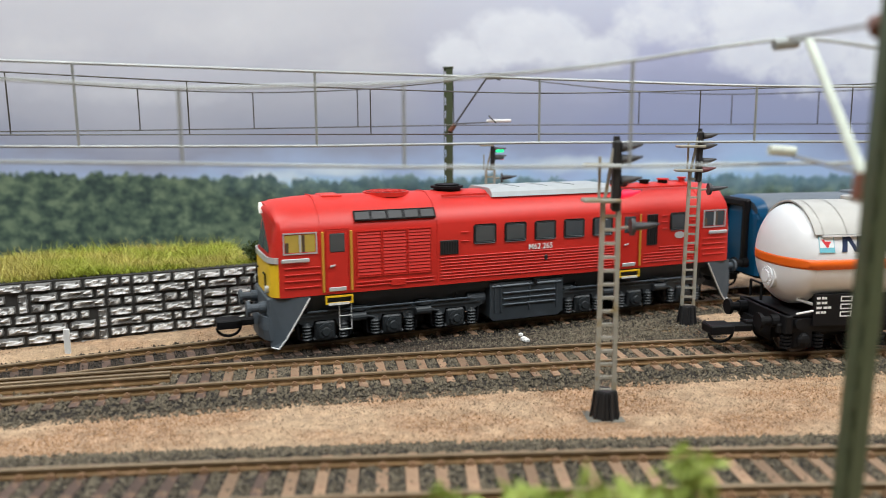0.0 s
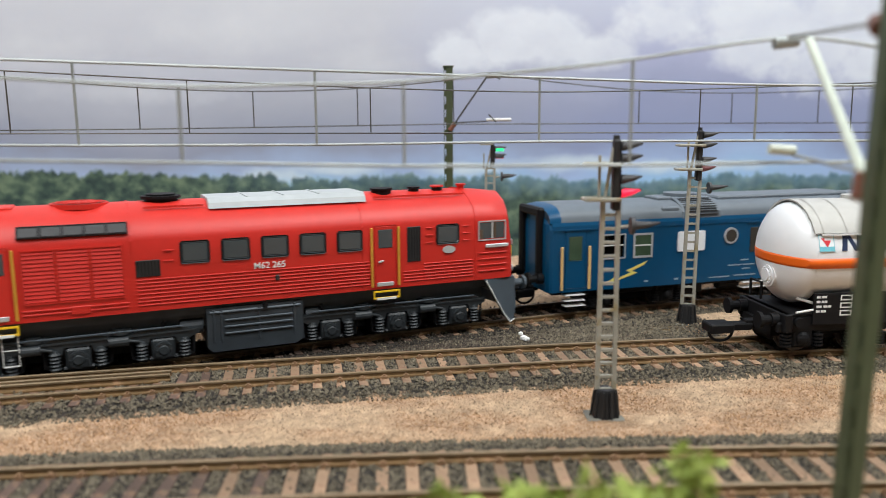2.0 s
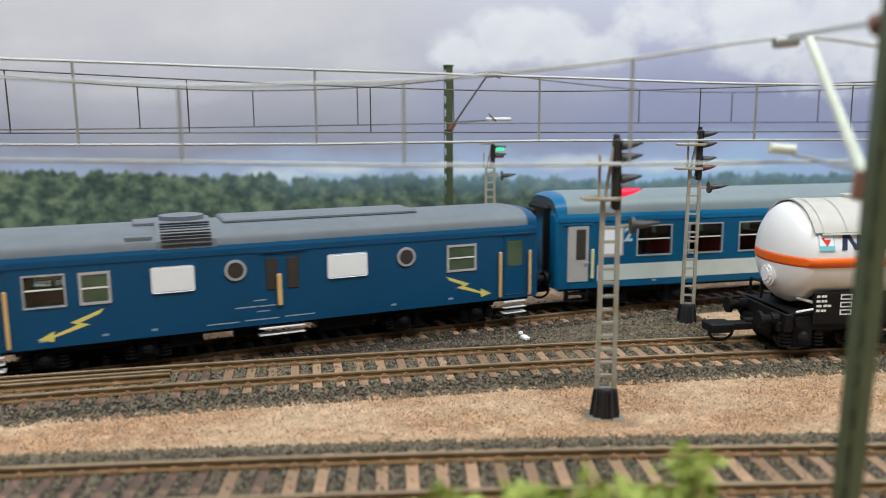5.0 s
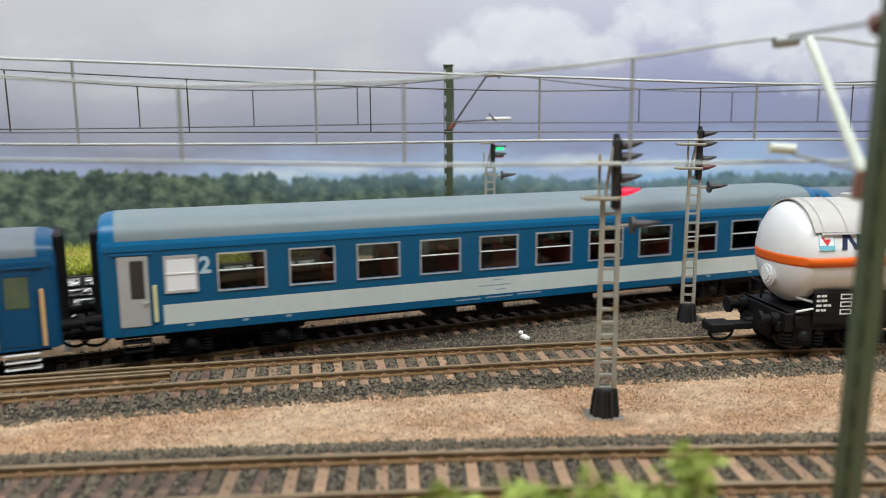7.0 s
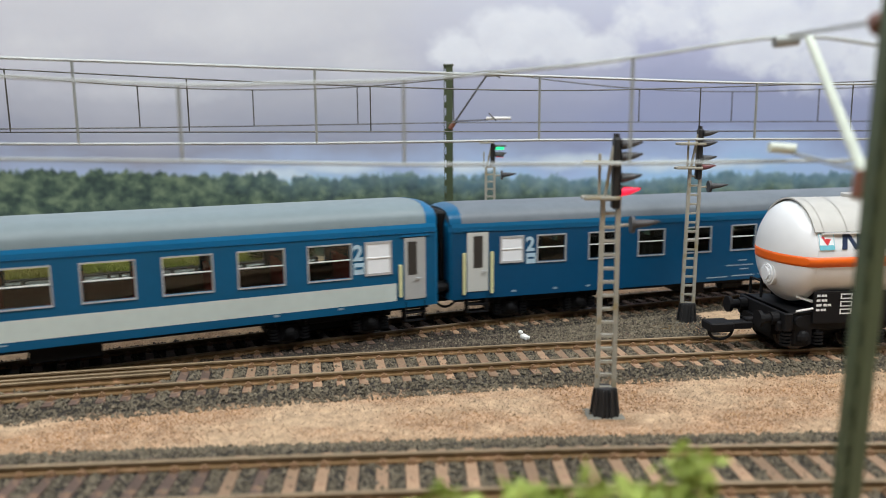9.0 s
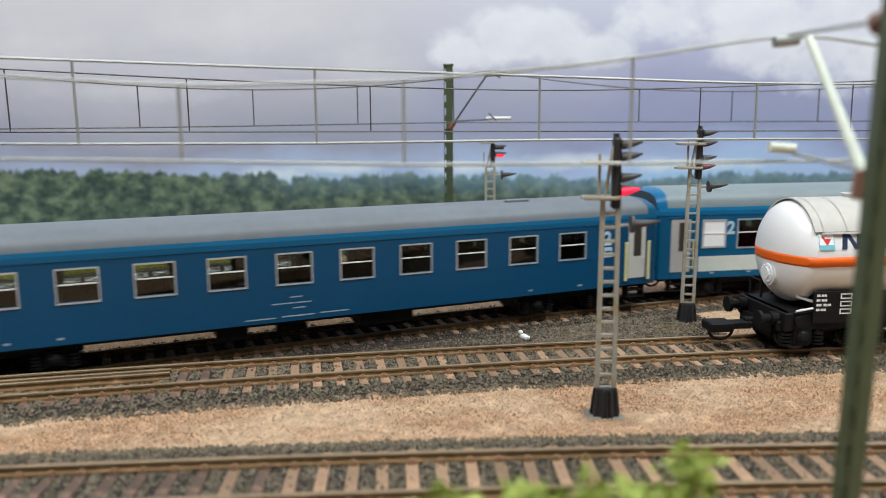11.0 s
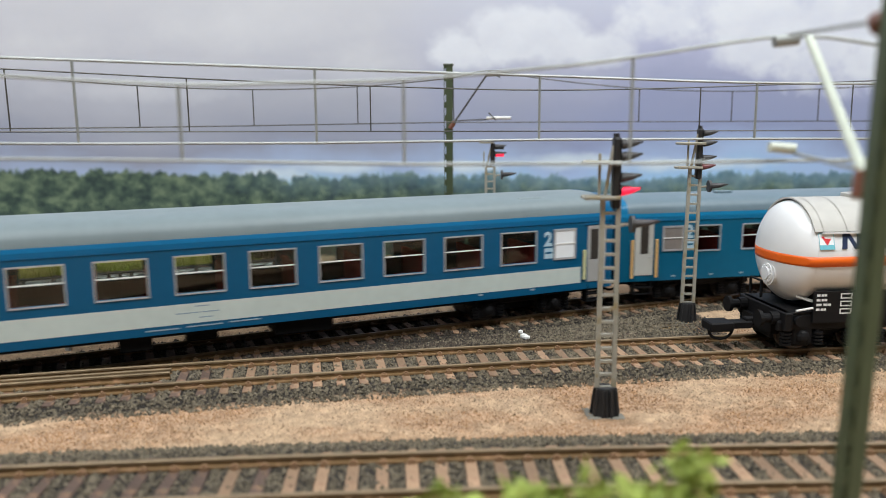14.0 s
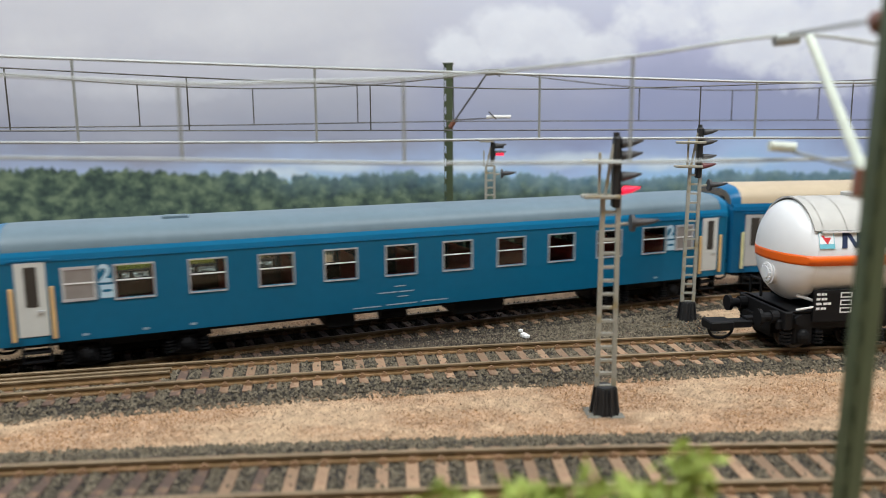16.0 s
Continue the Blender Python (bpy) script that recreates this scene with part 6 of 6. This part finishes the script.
def bank():
    o = WALL_A
    rows, cols = 10, 40
    vs, fs = [], []
    for i in range(cols):
        for j in range(rows):
            a, b = -0.10 + 0.202 * i / (cols - 1), 0.003 + 0.070 * j / (rows - 1)
            p = o + WALL_DIR * a + WALL_N * b
            edge = smooth_step(0.102, 0.088, a)
            vs.append((p.x, p.y, -0.006 + (bank_height(a, b) + 0.006) * float(edge)))
    for i in range(cols - 1):
        for j in range(rows - 1):
            k = i * rows + j
            fs.append((k, k + 1, k + rows + 1, k + rows))
    me = bpy.data.meshes.new("grassy_bank")
    me.from_pydata(vs, [], fs)
    me.materials.append(SOIL)
    tagged(new("grassy_bank", me), "low earth bank behind the stone wall", "bank", kind="structure")
    rng = np.random.default_rng(21)
    n = 30000
    a, b = rng.uniform(-0.09, 0.096, n), 0.003 + 0.066 * rng.uniform(0, 1, n) ** 1.3
    pts, tri = np.zeros((n, 3, 3)), np.arange(n * 3).reshape(n, 3)
    base = np.array([o + WALL_DIR * x + WALL_N * y for x, y in zip(a, b)])
    base[:, 2] = [bank_height(x, y) * float(smooth_step(0.102, 0.088, x)) - 0.0004 for x, y in zip(a, b)]
    h, ang = rng.uniform(0.0016, 0.0046, n) * np.where(rng.uniform(0, 1, n) > 0.9, 1.75, 1.0), rng.uniform(0, 6.28, n)
    lean = rng.normal(0, 0.75, (n, 2)) * h[:, None]
    w = 0.00017
    pts[:, 0] = base + np.stack([np.cos(ang) * w, np.sin(ang) * w, 0 * a], -1)
    pts[:, 1] = base - np.stack([np.cos(ang) * w, np.sin(ang) * w, 0 * a], -1)
    pts[:, 2] = base + np.stack([lean[:, 0], lean[:, 1], h], -1)
    g = bpy.data.meshes.new("grass")
    g.from_pydata(pts.reshape(-1, 3).tolist(), [], tri.tolist())
    g.materials.append(GRASS)
    tagged(new("grass", g), "tall yellow green grass on the bank", "grass", kind="stuff")


def foliage(t, blobs, n, leaf, material, seed):
    """Leaves scattered unevenly through the clumps."""
    rng = np.random.default_rng(seed)
    pts = []
    for c, r in blobs:
        m = int(n * r ** 2 / sum(q * q for _, q in blobs))
        d = rng.normal(0, 1, (m, 3))
        d /= np.linalg.norm(d, axis=1)[:, None]
        rad = r * rng.uniform(0.25, 1.08, m) ** 0.6 * (1 + 0.25 * np.sin(d[:, 0] * 7 + d[:, 2] * 5))
        cen = np.array(c) + d * rad[:, None]
        u, v = rng.normal(0, leaf, (m, 3)), rng.normal(0, leaf, (m, 3))
        pts.append(np.stack([cen - u, cen + v * 0.7, cen + u, cen - v * 0.7], 1))
    p = np.concatenate(pts).reshape(-1, 3)
    me = bpy.data.meshes.new("crown")
    me.from_pydata((p * MM).tolist(), [], np.arange(len(p)).reshape(-1, 4).tolist())
    return link("crown", me, material, t)


def bush(label, at, blobs, n, leaf, material, seed):
    t = thing("bush", label, "bush", m=pose(*at))
    part("stem", rods(*[((c[0] * 0.3, c[1] * 0.3, 0), c, 0.5) for c, r in blobs], seg=6), TWIG, t)
    foliage(t, blobs, n, leaf, material, seed)
    return t


stone_wall()
bank()
bush("dark green bush at the end of the wall", (-0.0690, 0.3020, 0.0175), [((0, 0, 6.5), 5.5), ((6, 3, 5.5), 5.5), ((-6, 0, 4.5), 4.5), ((12, 5, 4), 5)], 4600, 0.5, LEAF, 31)
GROUND = -0.0044
for i, (x, y, blobs) in enumerate(((0.0002, 0.092, [((0, 0, 25), 4.0), ((-2, 1, 20), 4.5), ((2, -1, 15), 5)]), (0.0104, 0.093, [((0, 0, 27), 2.6), ((2, 0, 23), 4.5), ((-3, 0, 20), 5.5)]),
                                   (0.0205, 0.092, [((0, 0, 26), 4.2), ((-3, 0, 21), 4.5), ((2, 1, 17), 5)]), (0.0305, 0.092, [((1.6, 0, 31), 2.8), ((-1, 0, 26), 4.2), ((-4, 0, 22), 3.6), ((2, 0, 21), 3.4)]))):
    bush("light green leafy bush beside the front track", (x, y, GROUND), [(c, q * 1.15) for c, q in blobs], 420, 0.8, BUSH_LEAF, 40 + i)


def marker_post():
    t = thing("marker_post", "short white marker post beside the track", "post", m=pose(-0.1302, 0.2547, -0.0048))
    part("board", boxes((-1.0, 1.0, -0.5, 0.5, -3.0, 7.9), bevel=0.2), WHITE, t)


marker_post()
pb = bmesh.new()
for c, r in (((0, 0, 1.1), 1.5), ((0.9, -1.0, 0.9), 1.3), ((-1.0, 1.2, 2.4), 1.0)):
    bmesh.ops.create_icosphere(pb, subdivisions=1, radius=r, matrix=Matrix.Translation(c) @ Matrix.Diagonal((1.0, 0.8, 0.75, 1)))
pale = part("pale_stone", pb, WHITE)
pale.location = (0.0284, 0.2605, -0.0042)
tagged(pale, "small white stone lying in the ballast", "stone")

# ---- tracks: rails, sleepers, rail chairs ----
def rail_mesh(name, line, a, b, off, parent, material, prof):
    n = int((b - a) / 0.006)
    u = np.linspace(a, b, n)
    x, y, h = line(u)
    vs = []
    for px, pz in prof:
        o = off + px * MM
        vs.append(np.stack([x - np.sin(h) * o, y + np.cos(h) * o, np.full(n, pz * MM - (DROP if line is main_line else 0))], -1))
    v = np.stack(vs, 1)
    k = len(prof)
    fs = [(i * k + j, i * k + (j + 1) % k, (i + 1) * k + (j + 1) % k, (i + 1) * k + j) for i in range(n - 1) for j in range(k)]
    me = bpy.data.meshes.new(name)
    me.from_pydata(v.reshape(-1, 3).tolist(), [], fs + [tuple(range(k)), tuple((n - 1) * k + j for j in range(k))])
    return link(name, me, material, parent)


WEB = [(-1.1, -2.1), (1.1, -2.1), (1.0, -1.75), (0.35, -1.5), (0.35, -0.75), (0.55, -0.6), (-0.55, -0.6), (-0.35, -0.75), (-0.35, -1.5), (-1.0, -1.75)]
HEAD = [(-0.55, -0.6), (0.55, -0.6), (0.55, -0.12), (0.4, 0.0), (-0.4, 0.0), (-0.55, -0.12)]


def sleeper_shapes():
    rng = random.Random(4)
    out = []
    for v in range(4):
        bm = bmesh.new()
        box(bm, -1.35, 1.35, -14.6, 14.6, -1.7, 0, bevel=0.18)
        for vert in bm.verts:
            vert.co += Vector((rng.uniform(-0.12, 0.12), rng.uniform(-0.5, 0.5), rng.uniform(-0.08, 0.05)))
        bmesh.ops.scale(bm, vec=(MM, MM, MM), verts=bm.verts)
        me = bpy.data.meshes.new("sleeper")
        bm.to_mesh(me)
        bm.free()
        out.append(me)
    return out


def track(label, line, a, b, near, pitch, dark=None):
    """near: the stretch whose sleepers are single parts; dark: a stretch of dark sleepers."""
    t = tagged(new("railway_track"), label, "railway track", "railway tracks", "structure")
    for s in (-1, 1):
        w = rail_mesh("rail", line, a, b, s * 0.0088, t, RAIL, WEB)
        rail_mesh("rail_head", line, a, b, s * 0.0088, w, RAIL_TOP, HEAD)
    rng = random.Random(7)
    chairs = bmesh.new()
    sunk = DROP if line is main_line else 0.0
    us = np.arange(near[0], near[1], pitch)
    for i, u in enumerate(us):
        x, y, h = (float(q) for q in line(u))
        isdark = dark and dark[0] < u < dark[1] + rng.uniform(-0.022, 0.012)
        ob = new("sleeper", (DARK_SLEEPERS if isdark else SLEEPERS)[rng.randrange(4)])
        ob.parent = t
        ob.matrix_basis = pose(x, y, -0.0021 - sunk + rng.uniform(-0.0001, 0.0001), 0, 0, math.degrees(h) + rng.uniform(-1.2, 1.2))
        for s in (-1, 1):
            for d in (-1, 1):
                o = s * 8.8 + d * 1.35
                m = Matrix.Translation((x * 1000, y * 1000, -sunk * 1000)) @ Matrix.Rotation(h, 4, "Z")
                box(chairs, -0.8, 0.8, o - 0.65, o + 0.65, -2.2, -1.25, m=m)
                box(chairs, -0.35, 0.35, o - 0.4, o + 0.4, -1.3, -0.85, m=m)
    tagged(part("rail_chairs", chairs, CHAIR, t, "rusty rail fastenings"), kind="stuff")
    far_bm = bmesh.new()
    for u in np.concatenate([np.arange(a, near[0] - pitch / 2, pitch), np.arange(near[1] + pitch / 2, b, pitch)]):
        x, y, h = (float(q) for q in line(u))
        box(far_bm, -1.35, 1.35, -14.6, 14.6, -3.8, -2.1, m=Matrix.Translation((x * 1000, y * 1000, -sunk * 1000)) @ Matrix.Rotation(h, 4, "Z"))
    tagged(part("far_sleepers", far_bm, SLEEPER, t), kind="stuff")
    return t


CHAIR = mat("rail_chair", (0.24, 0.14, 0.075), 0.7, vary=0.25, bump=0.3)
SLEEPERS, DARK_SLEEPERS = sleeper_shapes(), sleeper_shapes()
for me_ in SLEEPERS:
    me_.materials.append(SLEEPER)
for me_ in DARK_SLEEPERS:
    me_.materials.append(SLEEPER_DARK)
track("rusty main line track with brown sleepers in ballast", main_line, -1.75, 1.75, (-0.25, 0.45), 0.00665, (-0.25, 0.03))
MIDDLE = track("rusty middle track with pale brown sleepers in ballast", middle_line, -0.5, 0.6, (-0.16, 0.19), 0.00640, (-0.16, -0.060))
def closure_rails(t):
    """Switch rails and their brown slide plates, between the rails of the middle track."""
    for off in (0.0044, 0.0012):
        rail_mesh("closure_rail", middle_line, -0.17, -0.080, off, t, RAIL, [(px * 0.8, pz) for px, pz in WEB])
        rail_mesh("closure_rail_head", middle_line, -0.17, -0.080, off, t, RAIL_TOP, HEAD)
    rail_mesh("slide_plate", middle_line, -0.17, -0.083, 0.0028, t, RAIL, [(-3.6, -2.15), (3.6, -2.15), (3.6, -1.7), (-3.6, -1.7)])


closure_rails(MIDDLE)
track("rusty front track with pale brown sleepers in ballast", front_line, -0.5, 0.6, (-0.14, 0.15), 0.00635, (-0.14, -0.033))


# ---- motion ----
TRAVEL = ((0.0, 0.0352), (0.5, 0.0576), (1.0, 0.0828), (1.5, 0.1084), (2.0, 0.1368), (2.5, 0.1647), (3.0, 0.1965), (3.5, 0.2281), (4.0, 0.2643), (4.2, 0.2786), (6.3, 0.4423), (6.5, 0.4591), (7.0, 0.5031),
          (7.5, 0.5443), (8.0, 0.5892), (8.5, 0.6330), (9.0, 0.6806), (9.2, 0.6991), (11.3, 0.8959), (11.5, 0.9158), (12.0, 0.9700), (12.5, 1.0228), (13.0, 1.0789), (13.5, 1.1316), (14.0, 1.1861), (14.5, 1.2401), (15.0, 1.2977), (15.5, 1.3511), (16.0, 1.4095))


def travelled():
    """How far the train has run, as a smooth function of time."""
    t, d = np.array([p[0] for p in TRAVEL]), np.array([p[1] for p in TRAVEL])
    c = np.polyfit(t, d, 6)
    rest = d - np.polyval(c, t)
    rest = np.convolve(np.pad(rest, 1, mode="edge"), (0.12, 0.76, 0.12), mode="valid")
    return lambda s: float(np.polyval(c, s) + np.interp(s, t, rest))


def motions():
    run = travelled()
    times = [k * 0.25 for k in range(65)]
    fine = [k / 20 for k in range(321)]
    for ob, lead, p1, p2 in TRAIN:
        rows = []
        for s in times:
            u = lead - run(s)
            ax, ay, _ = main_line(u + p1)
            bx, by, _ = main_line(u + p2)
            d = Vector((float(bx - ax), float(by - ay)))
            a = math.atan2(d.y, d.x)
            mx, my = (ax + bx) / 2 - math.cos(a) * (p1 + p2) / 2, (ay + by) / 2 - math.sin(a) * (p1 + p2) / 2
            rows.append((s, pose(float(mx), float(my), 0, 0, 0, math.degrees(a))))
        walk(ob, rows)
        for w, x, r in WHEELS[ob]:
            walk(w, [(s, Matrix.Translation((x, 0, r)) @ Matrix.Rotation(-(run(s) - run(0)) / r, 4, "Y")) for s in fine])
    for drum in LENSES:
        p = drum.location.copy()
        walk(drum, [(0, Matrix.Translation(p)), (10.1, Matrix.Translation(p)), (10.2, Matrix.Translation(p) @ Matrix.Rotation(radians(-85), 4, "X")), (10.3, Matrix.Translation(p) @ Matrix.Rotation(radians(-170), 4, "X")), (16.0, Matrix.Translation(p) @ Matrix.Rotation(radians(-170), 4, "X"))])


motions()
